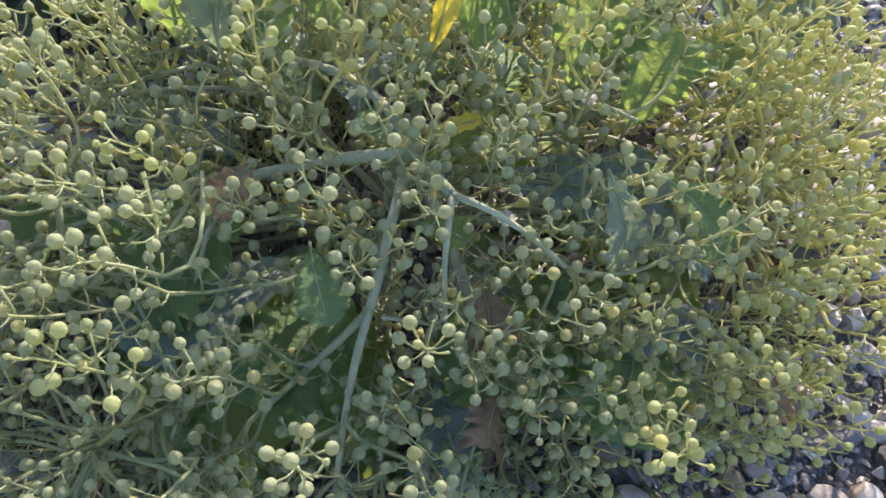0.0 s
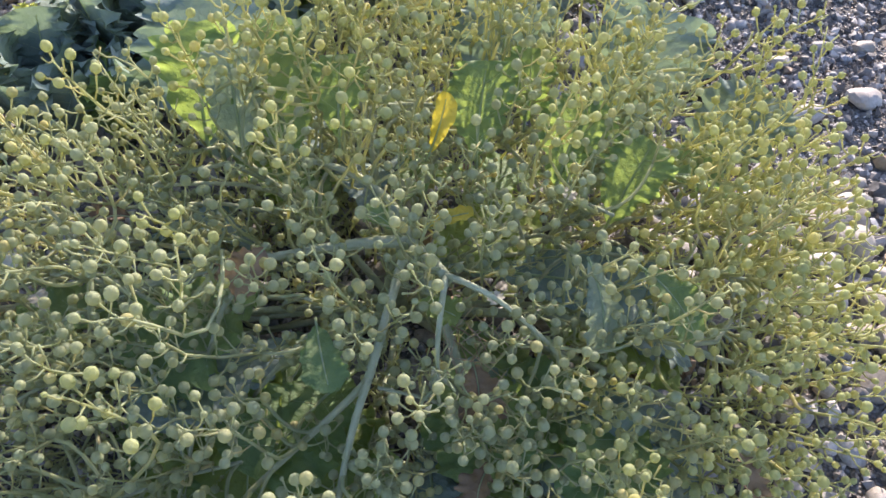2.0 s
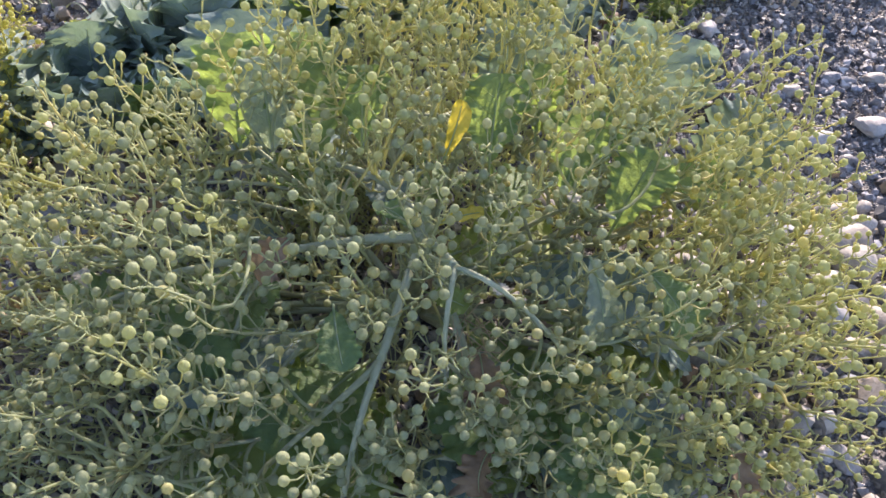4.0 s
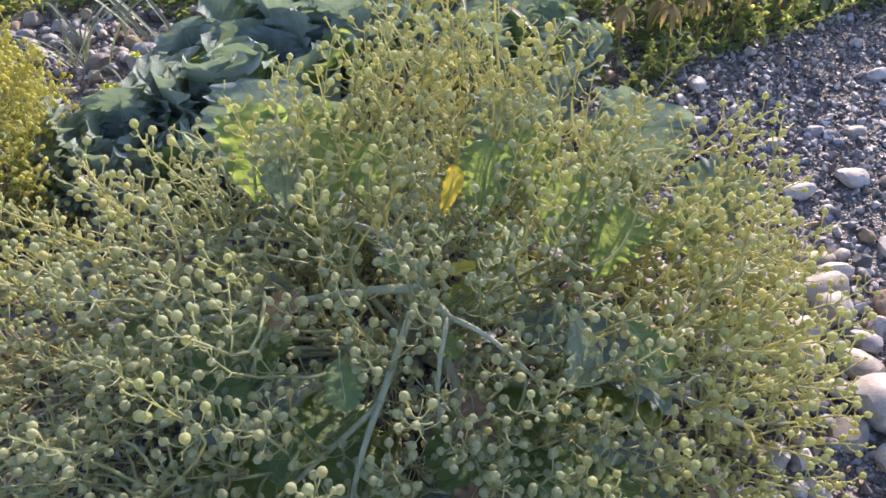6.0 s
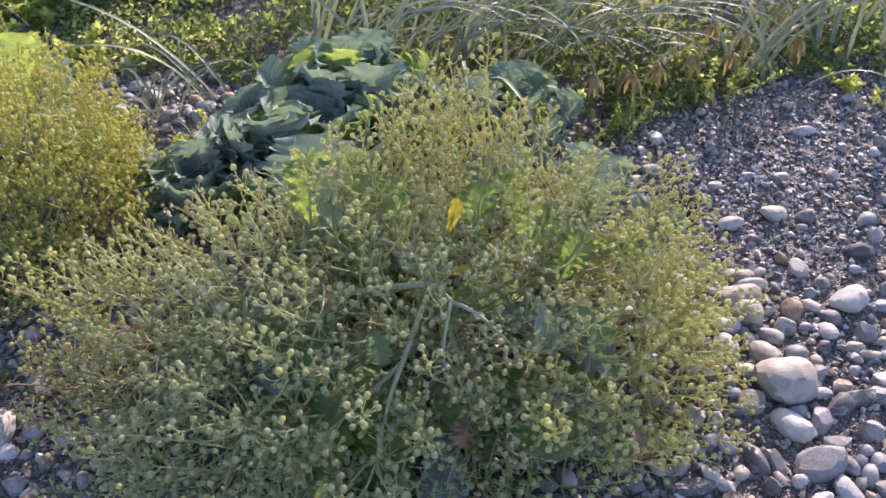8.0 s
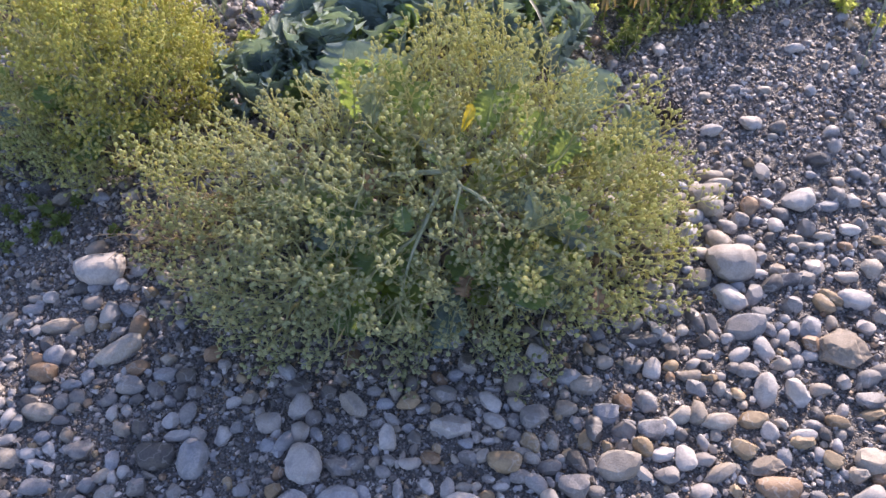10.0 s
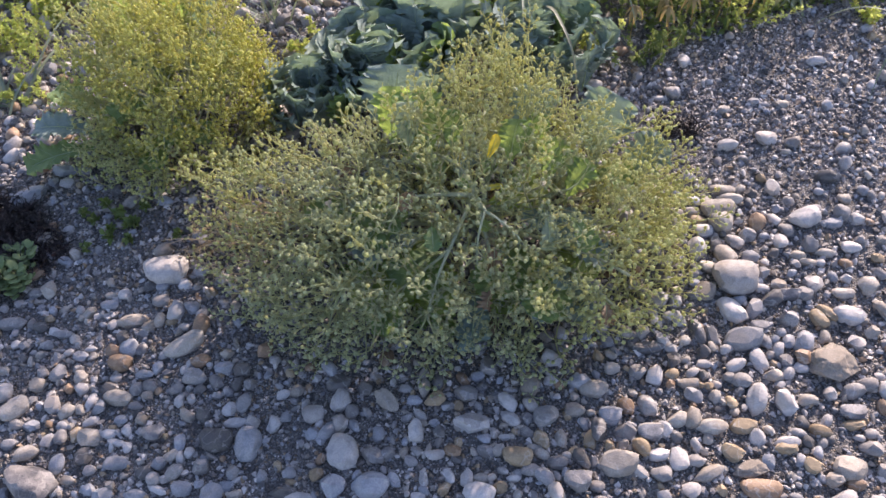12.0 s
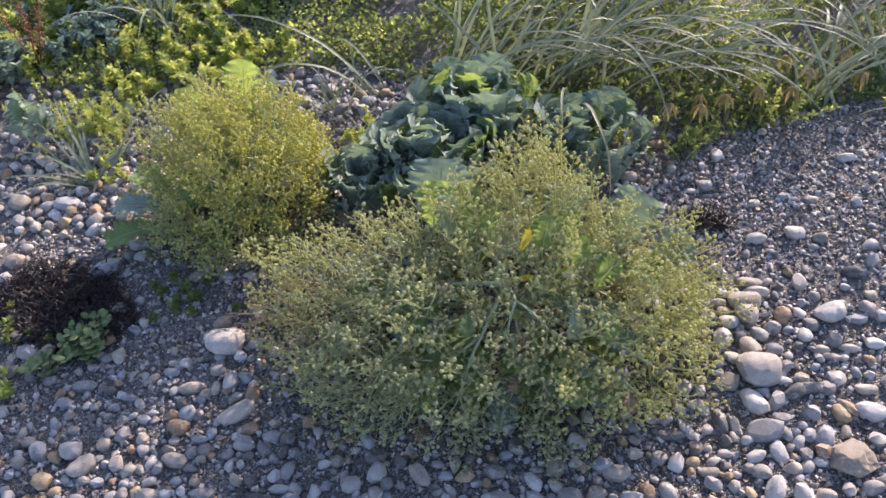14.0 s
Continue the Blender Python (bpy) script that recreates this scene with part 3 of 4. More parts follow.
def grit():
    """Small angular stones between the pebbles."""
    luck = random.Random(14)
    rng = np.random.default_rng(15)
    shapes = [stone_shape(60 + i, 5, 1) for i in range(3)]
    for colour, count in (("w", 3600), ("l", 2400), ("g", 2300), ("b", 2300), ("d", 1500), ("t", 900)):
        places, sizes = [], []
        while len(places) < count:
            x, y = luck.uniform(-1.5, 1.6), luck.uniform(-0.3, 2.1)
            if y > edge_of_green(x) + 0.1 or luck.random() > (0.75 if x > 0.5 and y > 1.15 else 1.0):
                continue
            r = luck.uniform(0.0028, 0.0068) if luck.random() < 0.8 else luck.uniform(0.0065, 0.0095)
            places.append((x, y, ground_height(x, y) + r * 0.35))
            sizes.append((r * luck.uniform(0.9, 1.5), r * luck.uniform(0.7, 1.0), r * luck.uniform(0.5, 0.85)))
        v, f = scattered(shapes[len(colour) * count % 3], np.array(places), sizes, turns(rng, count))
        ob = new("grit", mesh_of("grit", v, f, STONES[colour], False))
        ob.parent = ground
        tagged(ob, "small angular %s stones" % STONE_WORDS[colour], kind="stuff")


SMALL_SHAPES = [stone_shape(40 + i, (2, 4, 8, 3, 10, 6)[i], 2) for i in range(6)]
TINY_SHAPES = [stone_shape(50 + i, (2, 4, 8, 3, 10, 6)[i], 1) for i in range(6)]


# ---- leaves ----
def leaf_mesh(name, material, length, width, rise=40, droop=70, lobes=4, ruffle=0.12, fold=0.25, stalk=0.14, seed=0, rows=46, cols=8, cut=1.0):
    """A lobed, crinkled leaf that leaves the origin along +y at rise degrees and bends down by droop degrees. Returns its mesh and that of its midrib and side veins."""
    rng = random.Random(seed)
    phase = [rng.uniform(0, 6.28) for _ in range(8)]
    bow = rng.uniform(-0.12, 0.12)
    spine = []
    y = z = 0.0
    for i in range(rows + 1):
        u = i / rows
        a = radians(rise - droop * u ** 1.3)
        spine.append((y, z, a))
        y += math.cos(a) * length / rows
        z += math.sin(a) * length / rows

    def edge(u, s):
        """How far the margin stands out at u: broad rounded lobes with blunt teeth on them."""
        lobe = abs(math.sin(lobes * 3.14 * u + phase[s]))
        tooth = abs(math.sin(lobes * 9.4 * u + phase[s + 2]))
        return 1 - cut * (0.28 - 0.22 * lobe - 0.16 * tooth - 0.03 * math.sin(lobes * 21 * u + phase[s + 4]))

    def at(u, v):
        """A point of the blade: u along it, v from -1 to 1 across."""
        i = min(rows - 1, int(u * rows))
        k = u * rows - i
        y, z, a = [spine[i][c] * (1 - k) + spine[i + 1][c] * k for c in range(3)]
        s = 0 if v < 0 else 1
        if u < stalk:
            half = 0.04
        else:
            w = (u - stalk) / (1 - stalk)
            half = 0.04 + 0.96 * math.sin(math.pi * (w * 0.72 + 0.02) ** 1.2) ** 0.75 * math.sqrt(max(0.0, 1 - (max(0.0, w - 0.62) / 0.38) ** 2.6))
        x = v * width / 2 * half * (1 + (edge(u, s) - 1) * abs(v) ** 1.5)
        frill = 0.4 * math.sin(lobes * 6.28 * u + phase[s + 6]) + 0.6 * math.sin(lobes * 15.7 * u + phase[s + 4]) + 0.16 * math.sin(lobes * 24 * u + phase[s])
        up = ruffle * width * abs(v) ** 4.5 * half * frill + fold * abs(x) + 0.013 * width * math.sin(27 * u - 7 * abs(v) + phase[s]) * abs(v) ** 0.7 * half
        out = 0.5 * abs(v) ** 1.5 * half * width * (0.2 + 0.1 * u)
        x += bow * length * u * u
        return (x, y - math.sin(a) * up + math.cos(a) * out * 0.6, z + math.cos(a) * up + math.sin(a) * out * 0.6)

    b = Build()
    c = cols + 1
    b.add([at(i / rows, 2 * j / cols - 1) for i in range(rows + 1) for j in range(c)],
          [(i * c + j, i * c + j + 1, (i + 1) * c + j + 1, (i + 1) * c + j) for i in range(rows) for j in range(cols)])
    rib = Build()
    line = [at(i / rows, 0) for i in range(0, rows - 3, 3)]
    rib.tube(line, [length * 0.013 * (1 - i / (len(line) + 1)) + 0.0004 for i in range(len(line))], 5)
    if width > 0.045:
        for n in range(4):
            for way in (-1, 1):
                u = stalk + 0.1 + 0.17 * n + 0.04 * (way > 0)
                rib.tube([at(min(0.97, u + 0.13 * k), way * 0.82 * k) for k in (0.0, 0.33, 0.66, 1.0)], [length * 0.0026, length * 0.0022, length * 0.0018, length * 0.001], 3)
    return b.mesh(name, material), rib.mesh("midrib", MIDRIB)


def leaf(parent, place, towards, material, length, width, label="", seed=0, roll=0, tip=0, **shape):
    """A leaf part with its midrib. towards: the compass turn of its length in degrees, 0 along +y, turning left."""
    blade, rib = leaf_mesh("leaf", material, length, width, seed=seed, **shape)
    ob = part("leaf", blade, parent, pose(*place, tip, roll, towards), label)
    part("midrib", rib, ob)
    return ob


# ---- sea kale in seed ----
def pod_shape(level):
    """A round pod, 1 in radius, with a slight point away from its stalk."""
    v, f = ball(level)
    tip = np.clip(v[:, 2] - 0.8, 0, None)
    v = v * (1 + 0.45 * tip)[:, None]
    return v, f


POD_NEAR, POD_FAR, POD_TINY = pod_shape(3), pod_shape(2), pod_shape(1)


def turned_to(way):
    return np.array(Vector(way).to_track_quat("Z", "Y").to_matrix())


def seed_plant(plant, shape, stems, arms, racemes, pods_each, materials, seed, gaps=(), near=300, singles=0, focus=(0, -0.5, 0.7), pod_size=0.0052, dip=None, coarse=False):
    """The seeding stems of a sea kale. shape: left, right, front, back reach, height and turn of its dome, how far its far left is cut back, and how its crest stands up.
    arms: stems that show, by the four control points of their curve and their thickness at both ends. materials: stem, and a function that gives a raceme's twig and pod material by its tip."""
    left, right, front, back, height, turn, notch, crest = shape
    stem_material, ripe_sunlit = materials
    luck = random.Random(seed)
    spin = Matrix.Rotation(radians(turn), 3, "Z")

    def surface(angle, rise, calm=False):
        c, s = math.cos(angle), math.sin(angle)
        a, b = (right if c > 0 else left), (back if s > 0 else front)
        if s > 0:
            b = back * (notch + (1 - notch) * math.exp(-((c - 0.29) / 0.32) ** 2))
            a *= 1 - (0.12 if c > 0 and notch < 1 else 0.0) * min(1.0, s * 2)
        r = math.cos(rise) ** 0.8
        lump = 1 + 0.13 * noise.noise((c * 1.7 + seed, s * 1.7, rise * 1.6)) + 0.10 * noise.noise((c * 4.5, s * 4.5 + seed, rise * 4)) + (0 if calm else luck.choice((luck.uniform(-0.08, 0.06), luck.uniform(-0.08, 0.06), luck.uniform(-0.02, 0.13), luck.uniform(-0.42, 0.0))))
        x, y = c * a * r * lump, s * b * r * lump
        tall = height * (1 + crest * math.exp(-((x - 0.155) ** 2 + (y - 0.22) ** 2) / 0.025))
        p = spin @ Vector((x, y, 0.02 + tall * math.sin(rise) ** 0.85 * lump))
        if dip:
            p.z *= 1 - dip[2] * math.exp(-((p.x - dip[0]) ** 2 + (p.y - dip[1]) ** 2) / dip[3])
        return p

    def gap_to(p, gap):
        """How far p lies from the line on which a gap in the plant opens upwards."""
        start, _, way = gap
        along = max(0.0, (p - Vector(start)).dot(Vector(way).normalized()))
        return (p - Vector(start) - Vector(way).normalized() * along).length

    # tips of the racemes, evenly spread over the dome
    tips = []
    while len(tips) < racemes:
        best, most = None, -1
        for _ in range(7):
            p = surface(luck.uniform(0, 6.283), math.asin(luck.random() ** 1.05))
            if noise.noise(p * 11 + Vector((seed, 0, 0))) < -0.04 and luck.random() < 0.66:
                continue
            if any(gap_to(p, g) < g[1] * luck.uniform(0.75, 1.05) for g in gaps):
                continue
            d = min(((p - q).length_squared for q in tips), default=1)
            if d > most:
                best, most = p, d
        if best:
            tips.append(best)

    # main stems with their side branches
    lines = []
    for a, b, c, d, r0, r1 in arms:
        line = curve(Vector(a), Vector(b), Vector(c), Vector(d), 12)
        lines.append(line)
        tube = Build()
        tube.tube(line, [r0 + (r1 - r0) * (i / 12) ** 0.8 for i in range(13)], 9)
        part("flower_stem", tube.mesh("flower_stem", stem_material), plant, label="pale green forked stem")
    for root, angle, rise in stems:
        end = surface(radians(angle), radians(rise), True) * 0.72
        root = Vector(root)
        mid = root.lerp(end, 0.45)
        line = curve(root, root.lerp(mid, 0.7) + Vector((0, 0, 0.03)), mid + Vector((0, 0, 0.035)), end, 12)
        lines.append(line)
        tube = Build()
        tube.tube(line, [0.0048 - 0.0024 * i / 12 for i in range(13)], 8)
        part("flower_stem", tube.mesh("flower_stem", stem_material), plant)
    for k in range(len(lines)):
        for _ in range(4 if k >= len(arms) else 2 if arms[k][4] > 0.005 else 0):
            foot = lines[k][luck.randint(4, 10)]
            flat = spin.transposed() @ lines[k][12]
            end = surface(math.atan2(flat.y, flat.x) + luck.gauss(0, 0.55), math.asin(luck.uniform(0.05, 0.95)), True) * luck.uniform(0.66, 0.84)
            reach = (end - foot).length
            way = (lines[k][8] - lines[k][6]).normalized()
            side = curve(foot, foot + way * reach * 0.35, foot.lerp(end, 0.7) + Vector((0, 0, 0.03 * luck.random())), end, 12)
            lines.append(side)
            tube = Build()
            tube.tube(side[::2], [0.0027 - 0.00018 * i for i in range(7)], 6)
            part("branch", tube.mesh("branch", stem_material), plant)

    # racemes, each on the nearest stem
    made = []
    heart = Vector((0.03, 0.02, -0.06))
    for tip in tips:
        level = tip.z / height
        d = ((tip - heart).normalized() + Vector((0, 0, 0.15 + 0.3 * level)) + Vector([luck.gauss(0, 0.24) for _ in range(3)])).normalized()
        span = luck.uniform(0.06, 0.125)
        base = tip - d * span
        k, j = min(((k, j) for k in range(len(lines)) for j in range(4, 13)), key=lambda e: (lines[e[0]][e[1]] - base).length + luck.uniform(0, 0.03))
        foot = lines[k][j]
        along = (lines[k][j] - lines[k][j - 1]).normalized()
        reach = (base - foot).length
        twig, pods = Build(), []
        bend = Vector([luck.gauss(0, 0.012) for _ in range(3)])
        twig.tube(curve(foot, foot + along * reach * 0.4 + bend, base - d * reach * 0.4, base, 6), [0.0019 - 0.0005 * i / 6 for i in range(7)], 5)
        sag = Vector([luck.gauss(0, 0.007) for _ in range(3)])
        twig.tube([base + d * span * u + sag * math.sin(3.14 * u) for u in (0, 0.25, 0.5, 0.75, 1.0)], [0.0014, 0.0013, 0.0011, 0.0009, 0.0006], 4)
        golden = luck.uniform(0, 6.28)
        side = d.orthogonal().normalized()
        other = d.cross(side)
        bare = luck.random() < 0.06
        count = max(4, round((pods_each + luck.randint(-3, 3)) * (0.55 + span / 0.2)))
        for i in range(count):
            u = (i + luck.uniform(0, 0.6)) / count
            golden += 2.4
            at = base + d * span * u + sag * math.sin(3.14 * u)
            way = (side * math.cos(golden) + other * math.sin(golden) + d * luck.uniform(0.3, 0.9)).normalized()
            long = luck.uniform(0.014, 0.026) * (1 - 0.5 * u ** 2)
            mid = at + way * long * 0.55 - Vector((0, 0, 0.0012))
            end = at + way * long + Vector((0, 0, luck.uniform(0.001, 0.005)))
            twig.tube([at, mid, end], [0.0009, 0.0006, 0.001], 4)
            if bare or luck.random() < 0.12:
                continue
            r = pod_size * luck.uniform(0.8, 1.1)
            if u > 0.88:
                r *= luck.uniform(0.35, 0.8)
            way = (end - mid).normalized()
            pods.append((end + way * r * 0.85, r, way))
        made.append(((tip - Vector(focus)).length, len(made), tip, twig, pods))
    made.sort()
    rest, loose, balls = {}, {}, {}
    for rank, (_, _, tip, twig, pods) in enumerate(made):
        twig_material, pod_material = ripe_sunlit(tip, luck)
        if rank < near:
            ob = part("raceme", twig.mesh("raceme", twig_material), plant)
        else:
            rest.setdefault(twig_material, Build()).add(twig.v, twig.f)
        if singles > 0:
            for p, r, way in pods:
                if pod_material not in balls:
                    balls[pod_material] = mesh_of("seed_pod", *POD_NEAR, pod_material)
                part("seed_pod", balls[pod_material], ob, Matrix.Translation(p) @ Vector(way).to_track_quat("Z", "Y").to_matrix().to_4x4() @ Matrix.Diagonal((r, r, r * luck.uniform(0.98, 1.1), 1)))
            singles -= len(pods)
        else:
            loose.setdefault((pod_material, rank < near and not coarse), []).extend(pods)
    for twig_material, twig in rest.items():
        part("raceme", twig.mesh("raceme", twig_material), plant, label="farther racemes grown into one another", kind="stuff")
    for (pod_material, fine), pods in loose.items():
        v, f = scattered(POD_FAR if fine else POD_TINY, np.array([tuple(p) for p, _, _ in pods]), [(r, r, r * 1.06) for _, r, _ in pods], np.array([turned_to(w) for _, _, w in pods]))
        part("seed_pod", mesh_of("seed_pod", v, f, pod_material), plant, label="many more round seed pods on the racemes", kind="stuff")


def main_plant():
    plant = thing("sea_kale", (0.2, 0.83, 0), "sprawling grey-green sea kale covered in round seed pods on shingle", "plant", "sea kale plants")
    node_at = Vector((0.063, -0.07, 0.238))
    root = Vector((0.03, 0.02, 0.0))
    trunk = Build()
    trunk.tube(curve(root, Vector((0.03, 0.0, 0.1)), Vector((0.05, -0.05, 0.18)), node_at, 8), [0.011 - 0.0004 * i for i in range(9)], 10)
    part("main_stem", trunk.mesh("main_stem", STEM), plant, label="thick pale green forked stem")
    fork, joint = Vector((0.103, -0.122, 0.266)), Vector((0.053, -0.195, 0.218))
    arms = [(node_at, (0.03, -0.075, 0.243), (-0.05, -0.09, 0.225), (-0.2, -0.12, 0.18), 0.0062, 0.003),
            (node_at, (0.075, -0.085, 0.25), (0.09, -0.105, 0.262), fork, 0.0048, 0.0042),
            (fork, (0.13, -0.135, 0.275), (0.15, -0.14, 0.27), (0.19, -0.15, 0.23), 0.003, 0.0018),
            (fork, (0.105, -0.15, 0.266), (0.10, -0.17, 0.25), (0.11, -0.2, 0.2), 0.003, 0.0018),
            (node_at, (0.085, -0.10, 0.225), (0.11, -0.13, 0.2), (0.15, -0.2, 0.12), 0.0062, 0.0035),
            (node_at, (0.062, -0.10, 0.243), (0.06, -0.15, 0.24), joint, 0.0044, 0.0038),
            (joint, (0.048, -0.23, 0.21), (0.045, -0.25, 0.2), (0.04, -0.3, 0.14), 0.0036, 0.0024),
            (joint, (0.035, -0.215, 0.2), (0.01, -0.23, 0.18), (-0.04, -0.26, 0.12), 0.0034, 0.0024),
            (node_at, (0.05, -0.03, 0.25), (0.0, 0.02, 0.24), (-0.1, 0.05, 0.2), 0.005, 0.0028),
            (root, (0.12, -0.02, 0.06), (0.22, -0.05, 0.17), (0.4, -0.11, 0.15), 0.0068, 0.003),
            (root, (0.12, -0.04, 0.05), (0.24, -0.08, 0.145), (0.38, -0.16, 0.11), 0.0062, 0.003)]
    stems = [(root, a, r) for a, r in ((-170, 15), (-130, 5), (-95, 8), (-60, 4), (-25, 8), (0, 22), (25, 30), (60, 35), (85, 55), (110, 45), (140, 30), (160, 12), (-10, 45), (90, 20), (200, 35), (192, 3))]

    def ripe_sunlit(tip, luck):
        """Grey-green in the shaded middle; ripening and sunlight put into the colour as yellow towards both ends and
        the crest; dry at the far left foot.
        """
        ripe = max((tip.x - 0.2) / 0.2, (-tip.x - 0.34) / 0.16, (tip.z - 0.34) / 0.06, (tip.y - 0.12) / 0.2 if tip.x > 0 else -1)
        if tip.x < -0.42 and tip.z < 0.16 and luck.random() < 0.7:
            return TWIG_DRY, POD_M
        return (TWIG_M, POD_M) if luck.uniform(0, 1) < ripe else (TWIG, POD)

    up = (0.15, -0.58, 0.75)
    gaps = (((0.063, -0.085, 0.25), 0.028, up), ((0.01, -0.08, 0.25), 0.018, up), ((0.105, -0.135, 0.25), 0.018, up), ((0.055, -0.2, 0.23), 0.018, up),
            ((0.24, -0.08, 0.22), 0.03, up), ((0.28, -0.11, 0.17), 0.018, up), ((0.31, 0.09, 0.17), 0.026, up), ((-0.15, 0.05, 0.29), 0.045, up),
            ((-0.05, -0.1, 0.28), 0.02, up), ((0.07, 0.0, 0.3), 0.02, up), ((0.33, 0.2, 0.24), 0.04, up), ((0.19, 0.045, 0.26), 0.018, up), ((0.112, 0.055, 0.28), 0.018, up), ((-0.22, -0.12, 0.22), 0.036, up), ((-0.14, -0.22, 0.2), 0.03, up), ((-0.3, -0.05, 0.24), 0.03, up), ((-0.09, -0.06, 0.25), 0.03, up))
    seed_plant(plant, (0.57, 0.525, 0.40, 0.42, 0.345, 20, 0.34, 0.36), stems, arms, 860, 12, (STEM, ripe_sunlit), 21, gaps, 300, 600, (0.12, -0.5, 0.7), 0.0043, (0.13, -0.2, 0.1, 0.05))
    leaves = random.Random(31)
    # leaves that show between the stems
    leaf(plant, (0.068, -0.005, 0.272), 10, YELLOW_LEAF, 0.064, 0.021, "bright yellow withering leaf", 3, rise=74, droop=35, roll=25, fold=0.5, lobes=2, cut=0.2)
    leaf(plant, (0.215, -0.075, 0.252), 205, PALE_KALE, 0.085, 0.038, "drooping pale grey-green leaf with a torn edge", 4, rise=-10, droop=75, lobes=3, stalk=0.05)
    leaf(plant, (0.255, -0.06, 0.235), 235, KALE_GREEN, 0.085, 0.05, "lit green leaf", 5, rise=0, droop=50)
    leaf(plant, (0.26, 0.085, 0.185), -80, KALE_GREEN, 0.11, 0.075, "yellow-green leaf with a pale curled edge", 6, rise=20, droop=70, fold=0.5)
    leaf(plant, (-0.06, 0.02, 0.21), 30, KALE_GREEN, 0.16, 0.11, "green lobed leaf", 7, rise=55, droop=50)
    leaf(plant, (-0.16, 0.04, 0.2), 15, KALE_GREEN, 0.135, 0.085, "sunlit yellow-green leaf", 8, rise=70, droop=42, fold=0.3, lobes=3, ruffle=0.2)
    leaf(plant, (-0.11, 0.015, 0.225), 20, PALE_KALE, 0.11, 0.065, "upright leaf with a pale underside", 9, rise=70, droop=40)
    leaf(plant, (0.25, 0.17, 0.13), -25, KALE, 0.175, 0.14, "blue-green upright leaf", 10, rise=76, droop=40, ruffle=0.2)
    leaf(plant, (0.33, 0.14, 0.11), -50, KALE, 0.15, 0.11, "sunlit blue-green upright leaf", 11, rise=68, droop=45, ruffle=0.2)
    leaf(plant, (0.12, 0.14, 0.18), 5, KALE, 0.14, 0.11, "blue-green upright leaf", 12, rise=72, droop=40)
    leaf(plant, (-0.20, 0.13, 0.07), 10, KALE, 0.22, 0.17, "large blue-green leaf at the back", 20, rise=76, droop=35, fold=0.12)
    leaf(plant, (0.185, 0.02, 0.215), -15, KALE_GREEN, 0.1, 0.07, "sunlit green leaf", 13, rise=66, droop=35)
    leaf(plant, (0.235, 0.005, 0.19), -35, KALE_GREEN, 0.1, 0.07, "sunlit green leaf", 14, rise=62, droop=40)
    leaf(plant, (0.11, 0.03, 0.235), 8, KALE_GREEN, 0.1, 0.07, "sunlit green leaf", 15, rise=68, droop=35)
    leaf(plant, (0.15, 0.07, 0.25), -5, KALE_GREEN, 0.08, 0.05, "green upright leaf", 25, rise=68, droop=45)
    leaf(plant, (-0.02, 0.03, 0.24), 10, KALE_GREEN, 0.09, 0.055, "small green leaf", 26, rise=66, droop=40)
    # leaf bud at the fork: sunlight on it given by the yellow material
    leaf(plant, (0.068, -0.065, 0.245), -75, YELLOW_LEAF, 0.055, 0.018, "small leaf at the fork with sunlit yellow in its colour", 16, rise=35, droop=50, lobes=2, cut=0.3)
    leaf(plant, (0.058, -0.07, 0.243), 60, KALE_GREEN, 0.045, 0.024, "small green leaf at the fork", 17, rise=40, droop=60)
    leaf(plant, (0.0, -0.15, 0.225), 200, KALE_GREEN, 0.075, 0.036, "small sunlit green leaf", 18, rise=20, droop=40)
    leaf(plant, (0.075, -0.125, 0.23), 250, KALE_GREEN, 0.045, 0.03, "small sunlit green leaf", 19, rise=20, droop=40)
    leaf(plant, (0.27, -0.12, 0.10), 170, KALE_GREEN, 0.13, 0.1, "dark green leaf between the stems", 21, rise=35, droop=60)
    leaf(plant, (0.02, -0.12, 0.10), 160, KALE_GREEN, 0.15, 0.12, "dark green leaf under the fork", 22, rise=30, droop=50)
    leaf(plant, (0.11, -0.10, 0.11), 200, KALE_GREEN, 0.14, 0.11, "dark green leaf under the fork", 23, rise=30, droop=50)
    leaf(plant, (-0.08, -0.06, 0.13), 150, KALE_GREEN, 0.16, 0.12, "dark green leaf between the stems", 24, rise=35, droop=60)
    for k, (x, y, z) in enumerate(((-0.23, -0.18, 0.27), (-0.19, -0.2, 0.26), (0.385, -0.06, 0.2), (0.2, -0.02, 0.27), (0.14, -0.12, 0.25))):
        leaf(plant, (x, y, z), 50 * k, DRY_FLAKE, 0.022, 0.014, "dry whitish leaf scrap caught on the twigs", 60 + k, rise=50, droop=60, lobes=2)
    for k in range(22):
        at = Vector((0.13, -0.14, 0.19)) + Vector([leaves.gauss(0, 0.016) for _ in range(3)])
        way = Vector((leaves.gauss(0, 1), leaves.gauss(0, 1), leaves.gauss(0, 0.4))).normalized() * leaves.uniform(0.012, 0.03)
        b = Build()
        b.tube([at - way, at + Vector((0, 0, leaves.uniform(-0.006, 0.006))), at + way], [0.0005, 0.0006, 0.0004], 4)
        part("dead_stalk", b.mesh("dead_stalk", TWIG_DRY), plant)
    for k in range(44):
        a = leaves.uniform(0, 360) if k < 22 else leaves.uniform(100, 260)
        r = leaves.uniform(0.03, 0.22)
        z = leaves.uniform(0.02, 0.14) if 0 < math.cos(radians(a)) else leaves.uniform(0.02, 0.11)
